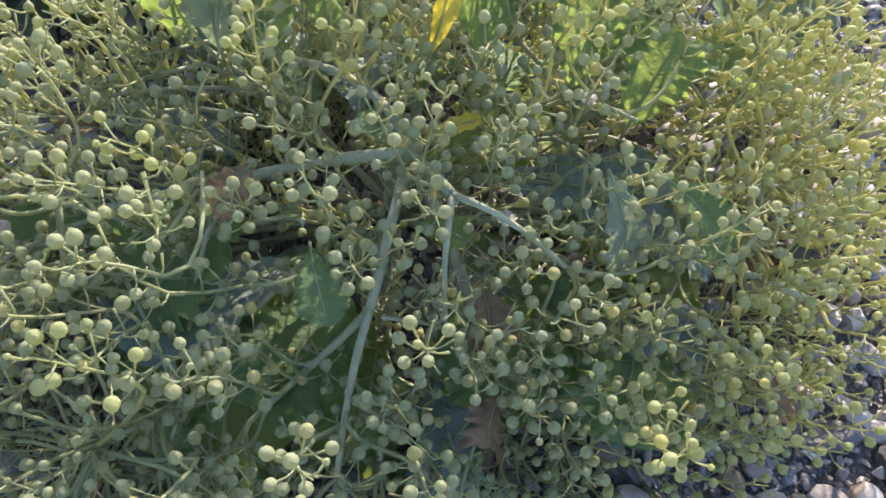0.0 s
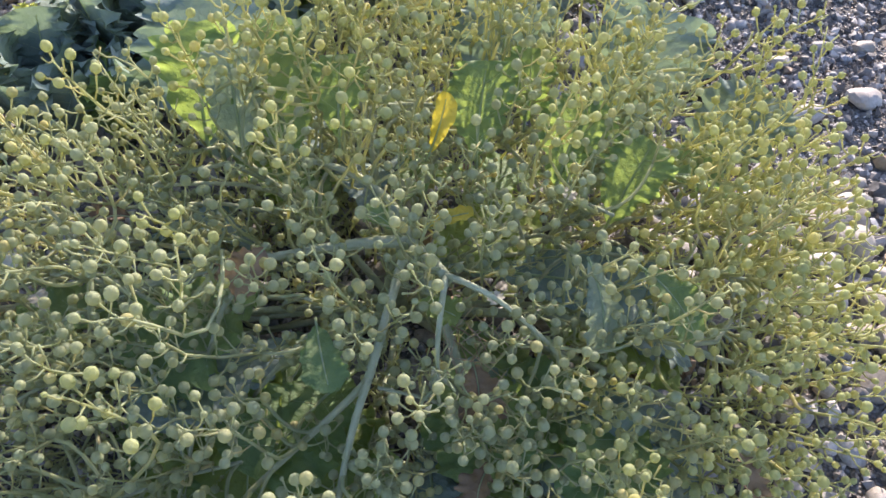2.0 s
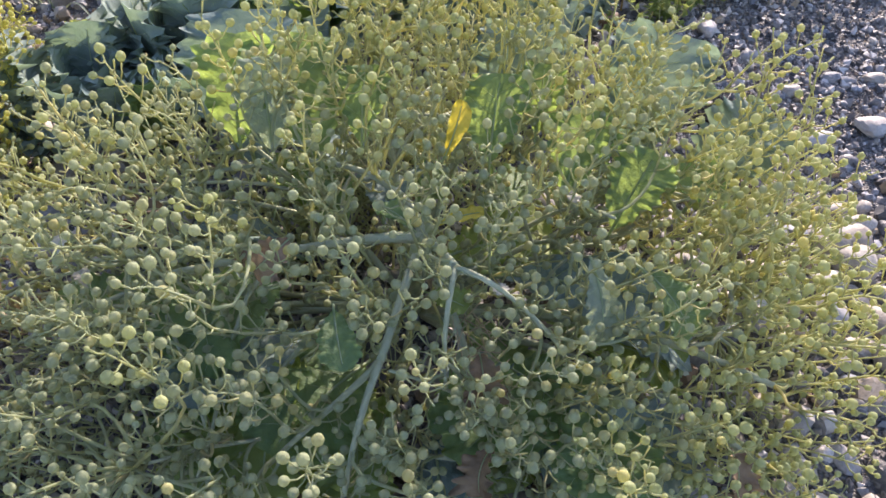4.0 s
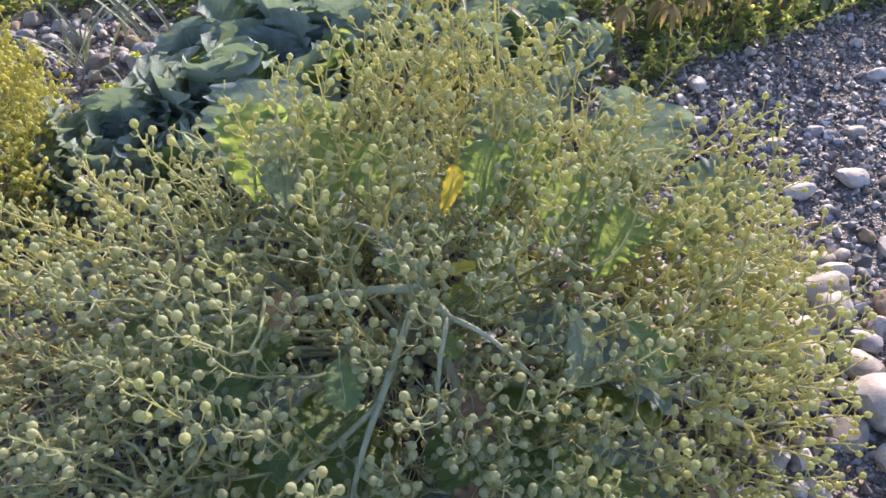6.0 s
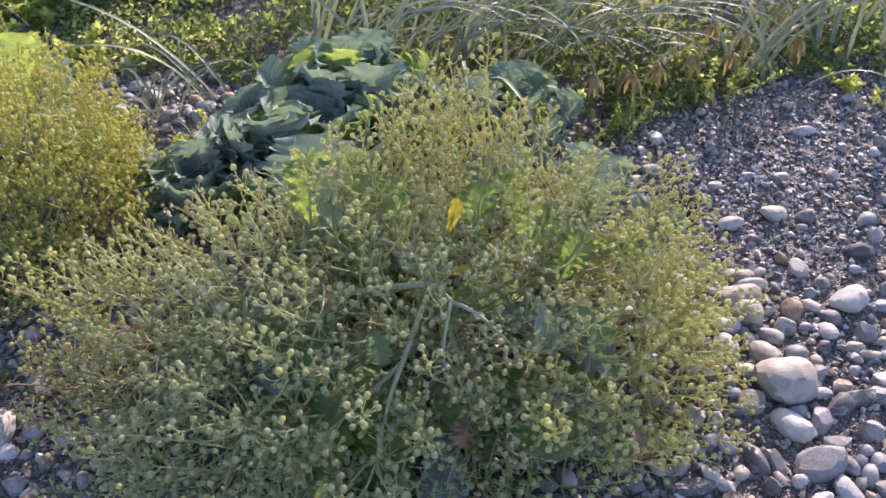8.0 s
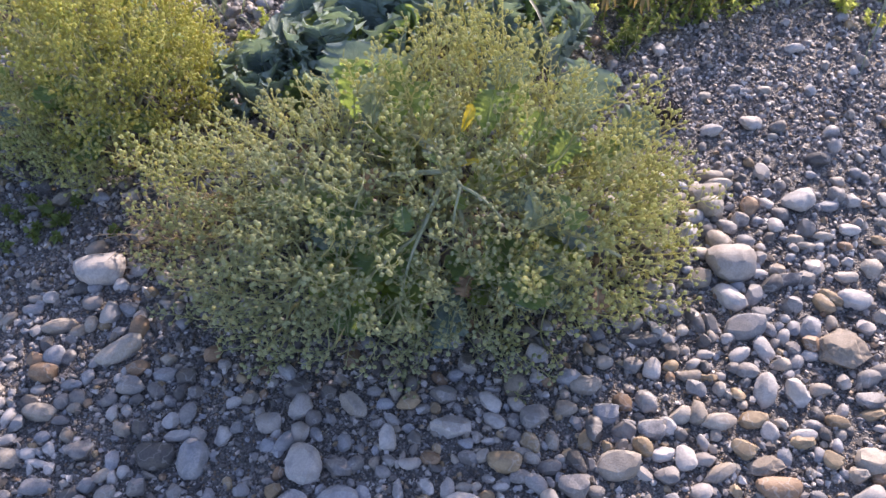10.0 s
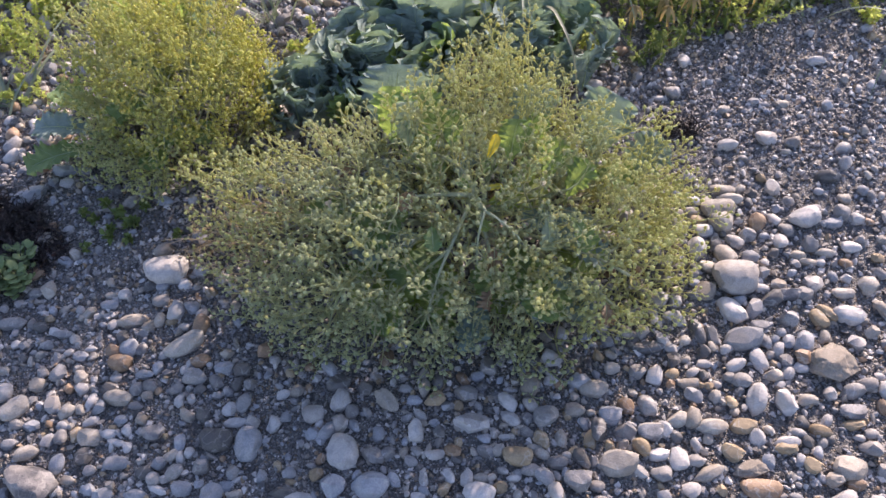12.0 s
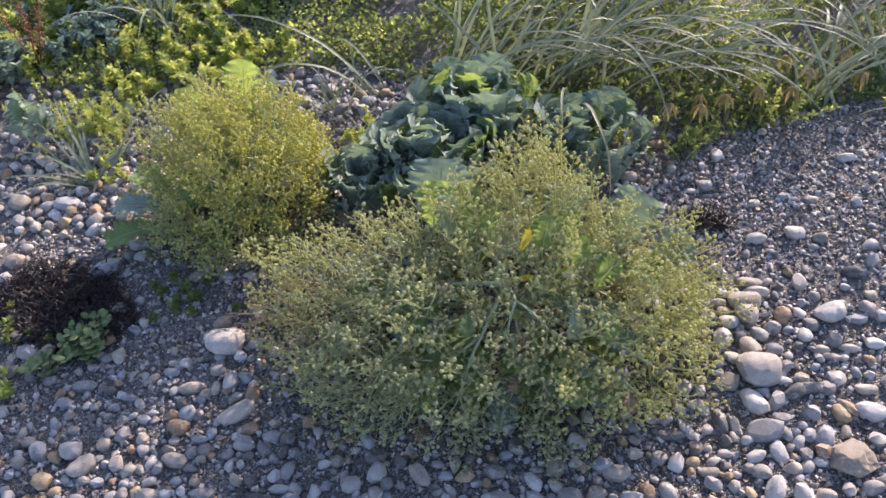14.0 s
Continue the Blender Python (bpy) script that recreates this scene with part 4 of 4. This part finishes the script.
        leaf(plant, (-math.sin(radians(a)) * r, math.cos(radians(a)) * r * 0.8, z), a + leaves.uniform(-30, 30), leaves.choice((KALE, KALE_GREEN, KALE_GREEN)),
             leaves.uniform(0.12, 0.2), leaves.uniform(0.07, 0.11), "", 40 + k, leaves.uniform(-25, 25), rise=leaves.uniform(0, 35), droop=leaves.uniform(30, 80))
    for k, (x, y, z, a) in enumerate(((-0.05, -0.10, 0.25, 160), (0.13, -0.15, 0.19, 200), (0.16, -0.22, 0.16, 160), (0.36, -0.16, 0.12, 200), (-0.2, -0.05, 0.2, 100))):
        leaf(plant, (x, y, z), a, BROWN_LEAF, 0.055, 0.038, "withered brown leaf", 90 + k, 30 * (k % 3 - 1), rise=25, droop=110, ruffle=0.25, fold=0.5, lobes=3)


def second_plant():
    plant = thing("sea_kale", (-0.60, 0.95, 0), "upright yellow-green sea kale covered in fine ripe seed pods", "plant", "sea kale plants")
    root = (0, 0, 0)
    stems = [(root, a, r) for a, r in ((0, 30), (40, 40), (85, 30), (130, 40), (175, 25), (220, 30), (265, 15), (310, 20), (20, 65), (140, 65), (260, 55), (330, 50), (290, 70))]

    def ripe_sunlit(tip, luck):
        """Ripe gold and sunlight, both put into the colour on the sunny side and the top; greener towards its shaded
        foot.
        """
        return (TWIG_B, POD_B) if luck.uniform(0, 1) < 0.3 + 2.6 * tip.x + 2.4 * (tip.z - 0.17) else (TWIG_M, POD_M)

    seed_plant(plant, (0.25, 0.265, 0.26, 0.27, 0.37, 20, 1.0, 0.0), stems, (), 460, 13, (STEM, ripe_sunlit), 61, near=0, pod_size=0.0044, coarse=True)
    luck = random.Random(62)
    for k in range(20):
        a = luck.uniform(0, 360)
        leaf(plant, (-math.sin(radians(a)) * 0.05, math.cos(radians(a)) * 0.05, luck.uniform(0.03, 0.16)), a, KALE_GREEN, luck.uniform(0.1, 0.17), luck.uniform(0.06, 0.09), "", 120 + k,
             rise=luck.uniform(10, 45), droop=luck.uniform(40, 80))
    leaf(plant, (-0.15, -0.12, 0.05), 110, KALE, 0.19, 0.1, "dark green lobed leaf at the foot", 140, rise=30, droop=50, cut=1.5)
    leaf(plant, (-0.14, -0.15, 0.04), 135, KALE_GREEN, 0.2, 0.1, "dark green lobed leaf at the foot", 143, rise=22, droop=45, cut=1.5)
    leaf(plant, (-0.17, -0.08, 0.06), 85, KALE_GREEN, 0.16, 0.09, "sunlit green leaf", 144, rise=45, droop=50, cut=1.4)
    leaf(plant, (-0.08, 0.20, 0.13), 10, KALE_GREEN, 0.2, 0.12, "sunlit green leaf standing over the pods", 141, rise=82, droop=25, fold=0.25)
    leaf(plant, (-0.03, 0.21, 0.1), -20, KALE, 0.19, 0.11, "blue-green leaf standing over the pods", 145, rise=82, droop=25, fold=0.2)
    leaf(plant, (-0.22, 0.14, 0.07), 40, KALE_GREEN, 0.18, 0.1, "green leaf at the back", 142, rise=75, droop=35)


def leafy_plant(place, count, spread, size, seed, label):
    plant = thing("sea_kale", place, label, "plant", "leafy sea kale")
    luck = random.Random(seed)
    for k in range(count):
        a = 137.5 * k + luck.uniform(-20, 20)
        r = spread * math.sqrt((k + 0.5) / count)
        inner = 1 - r / spread
        leaf(plant, (-math.sin(radians(a)) * r * 0.8, math.cos(radians(a)) * r * 0.6, 0.005 + 0.05 * inner), a, KALE if luck.random() < 0.95 else KALE_GREEN,
             size * luck.uniform(0.7, 1.15), size * luck.uniform(0.62, 0.85), "", seed * 7 + k, luck.uniform(-14, 14), stalk=0.1,
             rise=74 + 16 * inner + luck.uniform(-10, 10), droop=luck.uniform(-10, 18), ruffle=luck.uniform(0.15, 0.23), fold=luck.uniform(0.15, 0.5), lobes=luck.choice((4, 5, 6)), cut=1.35)
    return plant


# ---- grass ----
def blade_mesh(length, width, bow, seed):
    """A folded, tapering grass blade that rises from the origin and bows over along +y."""
    rng = random.Random(seed)
    rows = 14
    verts, faces = [], []
    y = z = x = 0.0
    angle = radians(rng.uniform(55, 80))
    for i in range(rows + 1):
        u = i / rows
        w = width / 2 * (1 - u ** 2.2) * (0.7 + 0.3 * min(1, u * 5)) + 0.0003
        n = Vector((0, -math.sin(angle), math.cos(angle)))
        for v in (-1, 0, 1):
            lift = n * (abs(v) * w * 0.45)
            verts.append((x + v * w, y + lift.y, z + lift.z))
        y += math.cos(angle) * length / rows
        z += math.sin(angle) * length / rows
        x += length / rows * rng.uniform(-0.05, 0.05)
        angle -= radians(bow) / rows * (0.4 + 1.3 * u)
    for i in range(rows):
        for j in range(2):
            k = i * 3 + j
            faces.append((k, k + 1, k + 4, k + 3))
    b = Build()
    b.add(verts, faces)
    return b.mesh("blade", GRASS)


BLADES = [blade_mesh(0.32 + 0.05 * i, 0.0085 + 0.0008 * (i % 4), 85 + 20 * (i % 5), 200 + i) for i in range(9)]


def grass(place, count, spread, turn, fan, scale, seed, label="clump of long arching blue-green beach grass", flat=1.0):
    clump = thing("beach_grass", place, label, "grass", "grass clumps")
    luck = random.Random(seed)
    for _ in range(count):
        s = scale * luck.uniform(0.65, 1.15)
        x, y = luck.gauss(0, spread), luck.gauss(0, spread * 0.6)
        part("blade", luck.choice(BLADES), clump, pose(x, y, -0.01, luck.uniform(-8, 12), luck.uniform(-12, 12), turn + luck.gauss(0, fan)) @ Matrix.Diagonal((min(1.2, s * 1.2), s, s * flat, 1)))


# ---- low plants ----
def leaflet():
    """A small folded leaf along +y, 1 long."""
    v = np.array([(0, 0, 0), (-0.3, 0.45, 0.1), (0, 0.5, -0.02), (0.3, 0.45, 0.1), (0, 1, -0.08)], float)
    f = np.array([(0, 2, 1), (0, 3, 2), (1, 2, 4), (2, 3, 4)])
    return v, f


def spread_leaves(rng, x, y, z, size):
    n = len(x)
    a = rng.uniform(0, 2 * math.pi, n)
    tilt = rng.normal(0.35, 0.5, n)
    roll = rng.normal(0, 0.5, n)
    ca, sa, ct, st, cr, sr = np.cos(a), np.sin(a), np.cos(tilt), np.sin(tilt), np.cos(roll), np.sin(roll)
    one, nil = np.ones(n), np.zeros(n)
    rz = np.stack([np.stack([ca, -sa, nil], 1), np.stack([sa, ca, nil], 1), np.stack([nil, nil, one], 1)], 1)
    rx = np.stack([np.stack([one, nil, nil], 1), np.stack([nil, ct, -st], 1), np.stack([nil, st, ct], 1)], 1)
    ry = np.stack([np.stack([cr, nil, sr], 1), np.stack([nil, one, nil], 1), np.stack([-sr, nil, cr], 1)], 1)
    return scattered(leaflet(), np.stack([x, y, z], 1), np.stack([size, size, size], 1), rz @ rx @ ry)


def cover():
    rng = np.random.default_rng(71)
    for name, count, material, low, bias, label in (
            ("ground_cover", 60000, COVER, 0.0, 0.0, "dense low mat of dark green leaves at the head of the beach"),
            ("yellow_ground_cover", 52000, COVER_YELLOW, 0.015, 0.35, "yellow-green leaf tips over the low plants")):
        x, y = rng.uniform(-3.0, 2.4, count * 2), rng.uniform(1.0, 3.6, count * 2)
        mound = np.array([noise.noise((a * 2.6, b * 2.6, 2.0)) for a, b in zip(x, y)])
        tone = np.array([noise.noise((a * 4.1, b * 4.1, 9.0)) for a, b in zip(x, y)])
        inside = np.array([b - edge_of_green(a) for a, b in zip(x, y)])
        thin = rng.random(len(x)) < np.where((x < -0.75) & (bias == 0.0), 0.24, 1.0) * np.where((x > -0.55) & (bias > 0.0), 0.16, 1.0)
        ragged = 0.35 * tone + 0.5 * mound
        thin &= (np.hypot((x + 0.4) / 2.7, (y - 1.3) / 2.2) < 0.95 + 0.25 * ragged)
        patch = thin & (mound > np.where(x < -0.75, np.where(inside < 0.35, -0.08, -0.3), -0.45)) & (inside > 0.05 * tone) & (tone > bias - 0.3 - 0.6 * (x < -0.75))
        x, y, mound, inside = (c[patch][:count] for c in (x, y, mound, inside))
        top = np.where(x < -0.75, 0.55, 1.0) * (0.09 + 0.10 * mound + 0.05 * np.clip(inside, 0, 1.5)) * np.clip(0.3 + inside * 1.6, 0.2, 1)
        z = low + np.abs(top) * np.sqrt(rng.uniform(0, 1, len(x)))
        v, f = spread_leaves(rng, x, y, z, rng.uniform(0.013, 0.031, len(x)) * (0.72 if low else 1.0))
        tagged(new(name, mesh_of(name, v, f, material, False)), label, "plants", kind="stuff")


def herb(place, height, stems, material, seed, label, name="herb", leaf_size=0.016, per_stem=26, spread=0.04):
    """Upright stems set with many small leaves."""
    plant = thing(name, place, label, "plant", "small beach plants")
    rng = np.random.default_rng(seed)
    for _ in range(stems):
        lean = rng.normal(0, 0.35, 2)
        tall = height * rng.uniform(0.6, 1.1)
        foot = Vector((rng.normal(0, spread), rng.normal(0, spread), 0))
        top = foot + Vector((lean[0] * tall, lean[1] * tall, tall))
        line = curve(foot, foot + Vector((0, 0, tall * 0.4)), top - Vector((0, 0, tall * 0.3)), top, 5)
        b = Build()
        b.tube(line, [0.0015 - 0.0002 * i for i in range(6)], 5)
        stalk = part("stem", b.mesh("stem", TWIG), plant)
        u = rng.uniform(0.15, 1.0, per_stem)
        at = np.array([tuple(foot.lerp(top, float(k))) for k in u])
        v, f = spread_leaves(rng, at[:, 0], at[:, 1], at[:, 2], rng.uniform(0.7, 1.3, per_stem) * leaf_size)
        part("leaf", mesh_of("leaf", v, f, material, False), stalk, kind="stuff")
    return plant


def wilted(place, seed):
    """A stalk with a ring of hanging yellow-brown leaflets."""
    plant = thing("wilted_plant", place, "wilted plant with hanging yellow-brown leaflets", "plant", "wilted plants")
    luck = random.Random(seed)
    tall = luck.uniform(0.07, 0.13)
    b = Build()
    top = Vector((luck.uniform(-0.02, 0.02), luck.uniform(-0.02, 0.02), tall))
    b.tube([(0, 0, 0), top * 0.5, top], [0.0018, 0.0015, 0.001], 5)
    part("stem", b.mesh("stem", STRAW), plant)
    for k in range(7):
        a = k * 51 + luck.uniform(-15, 15)
        v = Build()
        long, wide = luck.uniform(0.045, 0.065), 0.006
        rows = []
        for i in range(6):
            u = i / 5
            w = wide * math.sin(math.pi * (0.12 + 0.85 * u))
            y, z = long * 0.45 * math.sin(1.5 * u), -long * 0.85 * u ** 1.5
            rows += [(-w, y, z + w * 0.4), (0, y, z), (w, y, z + w * 0.4)]
        v.add(rows, [(i * 3 + j, i * 3 + j + 1, i * 3 + j + 4, i * 3 + j + 3) for i in range(5) for j in range(2)])
        part("leaflet", v.mesh("leaflet", STRAW), plant, pose(*top, 0, 0, a))


def seaweed(place, reach, strands, seed, label):
    heap = thing("seaweed_heap", place, label, "seaweed")
    luck = random.Random(seed)
    fronds = [Build() for _ in range(12)]
    for _ in range(strands):
        a = luck.uniform(0, 6.28)
        b = fronds[min(11, int(a / 6.28 * 12))]
        r = reach * math.sqrt(luck.random()) * (1 + 0.35 * noise.noise((math.cos(a) * 2, math.sin(a) * 2, 3.0)))
        r = min(r, reach * 1.2)
        p = Vector((math.cos(a) * r, math.sin(a) * r * 0.6, luck.uniform(0.002, 0.014 + 0.035 * reach * max(0.0, 1 - r / reach) * (0.5 + noise.noise((a * 2, r * 20, 1.0))))))
        d = Vector((luck.gauss(0, 1), luck.gauss(0, 1), luck.gauss(0, 0.35))).normalized()
        line = [p.copy()]
        for _ in range(5):
            d = (d + Vector([luck.gauss(0, 0.6) for _ in range(3)])).normalized()
            p = p + d * luck.uniform(0.008, 0.016)
            p.z = max(0.003, p.z)
            line.append(p.copy())
        w = luck.uniform(0.0008, 0.0022)
        b.tube(line, [w, w, w * 0.9, w * 0.8, w * 0.6, w * 0.3], 4)
    for b in fronds:
        part("frond", b.mesh("frond", WEED), heap, kind="stuff")


def sandwort(place, stems, seed):
    plant = thing("sea_sandwort", place, "low succulent plant with fleshy oval green leaves on shingle", "plant", "small beach plants")
    luck = random.Random(seed)
    v, f = ball(2)
    lens = mesh_of("leaf", v, f, SANDWORT)
    for _ in range(stems):
        a = luck.uniform(0, 6.28)
        foot = Vector((luck.gauss(0, 0.035), luck.gauss(0, 0.025), 0))
        top = foot + Vector((math.cos(a) * 0.05, math.sin(a) * 0.05, luck.uniform(0.02, 0.042)))
        b = Build()
        b.tube(curve(foot, foot + Vector((0, 0, 0.012)), top - Vector((0, 0, 0.02)), top, 5), [0.002] * 6, 5)
        stalk = part("stem", b.mesh("stem", SANDWORT), plant)
        for k in range(5):
            at = foot.lerp(top, 0.2 + 0.2 * k)
            for flip in (0, 180):
                part("leaf", lens, stalk, Matrix.Translation(at) @ pose(0, 0, 0, 0, 0, k * 90 + flip + math.degrees(a)) @ pose(0, 0.014, 0.004, 30, 0, 0) @ Matrix.Diagonal((0.0095, 0.0155, 0.0022, 1)))


def dock(place):
    plant = thing("dock", place, "dry red-brown dock stalk full of seeds", "plant")
    luck = random.Random(81)
    for tall, lean in ((0.34, -0.1), (0.28, 0.06), (0.3, 0.16)):
        b = Build()
        top = Vector((lean, 0.02, tall))
        b.tube([(0, 0, 0), top * 0.5, top], [0.003, 0.0025, 0.0012], 6)
        stalk = part("stalk", b.mesh("stalk", DOCK), plant)
        places = [tuple(top * luck.uniform(0.35, 1.0) + Vector([luck.gauss(0, 0.009) for _ in range(3)])) for _ in range(170)]
        rng = np.random.default_rng(82)
        v, f = scattered(ball(1), np.array(places), rng.uniform(0.0015, 0.0035, len(places)))
        part("seed", mesh_of("seed", v, f, DOCK), stalk, kind="stuff")


def dry_stalks(place, seed):
    """Bare, dry twigs lying at the edge of a plant."""
    heap = thing("dry_stalk", place, "dry tan branching stalk lying at the foot of the plant", "plant")
    luck = random.Random(seed)
    for _ in range(16):
        a = luck.uniform(1.8, 4.6)
        foot = Vector((luck.gauss(0.02, 0.02), luck.gauss(0, 0.03), luck.uniform(0.002, 0.03)))
        top = foot + Vector((math.cos(a), math.sin(a), luck.uniform(0.0, 0.5))) * luck.uniform(0.05, 0.1)
        b = Build()
        b.tube(curve(foot, foot.lerp(top, 0.3) + Vector((0, 0, 0.01)), foot.lerp(top, 0.7) + Vector((0, 0, 0.012)), top, 5), [0.0014 - 0.00015 * i for i in range(6)], 5)
        for u in (0.5, 0.65, 0.8, 0.9):
            at = foot.lerp(top, u) + Vector((0, 0, 0.008))
            b.tube([at, at + Vector([luck.gauss(0, 0.012) for _ in range(3)])], [0.0007, 0.0005], 4)
        part("twig", b.mesh("twig", TWIG_DRY), heap)


main_plant()
second_plant()
leafy_plant((-0.12, 1.22, 0), 44, 0.22, 0.17, 301, "leafy blue-green sea kale with crinkled waxy leaves")
leafy_plant((-0.29, 1.08, 0), 24, 0.15, 0.13, 307, "leafy blue-green sea kale between two seeding plants")
leafy_plant((-0.08, 1.42, 0), 26, 0.16, 0.19, 308, "tall leafy blue-green sea kale under beach grass")
leafy_plant((0.24, 1.42, 0), 34, 0.2, 0.14, 302, "leafy blue-green sea kale behind the seeding plant")
leafy_plant((-1.75, 1.05, 0), 7, 0.08, 0.17, 303, "small sea kale with blue-green leaves on pebbles")
leafy_plant((-1.45, 1.0, 0), 6, 0.07, 0.13, 304, "small young sea kale among pebbles")
leafy_plant((-1.75, 1.75, 0), 8, 0.1, 0.17, 305, "leafy sea kale among low green plants")
leafy_plant((-1.0, 2.05, 0), 10, 0.12, 0.2, 306, "leafy sea kale among low green plants")

grass((-0.12, 1.62, 0), 32, 0.08, -58, 40, 1.15, 401)
grass((0.12, 1.75, 0), 36, 0.1, -60, 42, 1.25, 402)
grass((0.36, 1.85, 0), 24, 0.09, -66, 48, 1.1, 403)
grass((0.80, 1.83, 0), 14, 0.06, -45, 40, 1.15, 404)
grass((1.05, 2.0, 0), 18, 0.07, 20, 60, 1.1, 405)
grass((-0.57, 1.40, 0), 14, 0.02, 20, 70, 0.55, 406, "small tuft of pale blue-green beach grass on pebbles")
grass((-1.13, 0.88, 0), 20, 0.03, 80, 60, 0.8, 407, "thin spreading tuft of pale grass", 0.42)
grass((-1.38, 1.58, 0), 22, 0.03, 40, 60, 0.75, 408, "tuft of pale green beach grass")
grass((-1.38, 1.62, 0), 16, 0.03, 30, 45, 0.8, 410, "tuft of pale green beach grass")
grass((-0.42, 1.52, 0), 5, 0.05, 50, 30, 1.1, 409)

cover()
for k in range(9):
    herb((-1.26 + 0.05 * math.sin(k * 2.4) * math.sqrt(k), 1.10 + 0.04 * math.cos(k * 2.4) * math.sqrt(k), 0), 0.11, 7, COVER_YELLOW, 500 + k, "feathery yellow-green plant between pebbles", leaf_size=0.011, per_stem=44)
herb((-1.10, 0.90, 0), 0.06, 8, COVER_YELLOW, 520, "low yellow-green plant under grass")
herb((-1.42, 1.33, 0), 0.07, 12, COVER_YELLOW, 521, "yellow-orange low plant on pebbles", spread=0.09)
herb((-1.65, 1.36, 0), 0.07, 12, COVER_YELLOW, 522, "yellow-green low plant on pebbles", spread=0.09)
herb((-0.92, 0.36, 0), 0.035, 6, COVER, 523, "tiny green plant in the gravel", spread=0.03)
herb((-0.42, 1.33, 0), 0.05, 12, COVER_YELLOW, 524, "low yellow-green plant on pebbles", spread=0.05)
for k, (x, y) in enumerate(((0.66, 1.80), (0.72, 1.74), (0.50, 1.52), (0.36, 1.52), (0.45, 1.7), (0.58, 1.95), (0.42, 2.05), (1.05, 2.1))):
    herb((x, y, 0), 0.14, 7, COVER_YELLOW if k % 2 else COVER, 530 + k, "spurge with yellow-green leafy tops", "spurge", 0.014, 34, 0.035)
for k, (x, y) in enumerate(((0.55, 1.58), (0.60, 1.66), (0.66, 1.70), (0.74, 1.76), (0.80, 1.82), (0.86, 1.93), (0.45, 1.55), (0.52, 1.66), (0.93, 1.90), (0.70, 1.90))):
    wilted((x, y, 0.02), 560 + k)
patch_luck = random.Random(90)
for k in range(36):
    x = patch_luck.uniform(-2.1, -0.85)
    y = edge_of_green(x) + patch_luck.uniform(0.05, 0.75)
    herb((x, y, 0), patch_luck.uniform(0.06, 0.1) + 0.06 * min(1, max(0, y - edge_of_green(x))), 12, COVER_YELLOW if k % 5 else KALE, 700 + k, "leafy yellow-green plant at the head of the beach" if k % 5 else "grey-green leafy plant at the head of the beach", "beach_plant", 0.024 if k % 5 else 0.034, 60, 0.07)
herb((-0.54, 0.61, 0), 0.03, 8, COVER, 541, "small dark green plant in the shaded gravel", spread=0.04)
herb((-0.65, 0.61, 0), 0.03, 6, COVER, 542, "small dark green plant in the shaded gravel", spread=0.03)
herb((1.09, 1.86, 0), 0.05, 8, COVER_YELLOW, 543, "low yellow-orange plant at the edge of the gravel", spread=0.04)
herb((-0.87, 0.23, 0), 0.03, 7, COVER_YELLOW, 544, "low orange-green plant in the pebbles", spread=0.03)
herb((-1.0, 0.39, 0), 0.03, 6, COVER_YELLOW, 545, "low yellow-green plant beside the seaweed", spread=0.025)
dry_stalks((-0.35, 0.64, 0.0), 546)
seaweed((-0.91, 0.475, 0.0), 0.21, 2000, 601, "heap of dry blackish seaweed on the gravel")
seaweed((0.625, 1.29, 0.0), 0.04, 160, 602, "small dark tuft of dried seaweed")
sandwort((-0.77, 0.425, 0.0), 10, 611)
sandwort((-0.79, 0.34, 0.0), 5, 612)
dock((-1.72, 1.30, 0.0))
shingle()
grit()
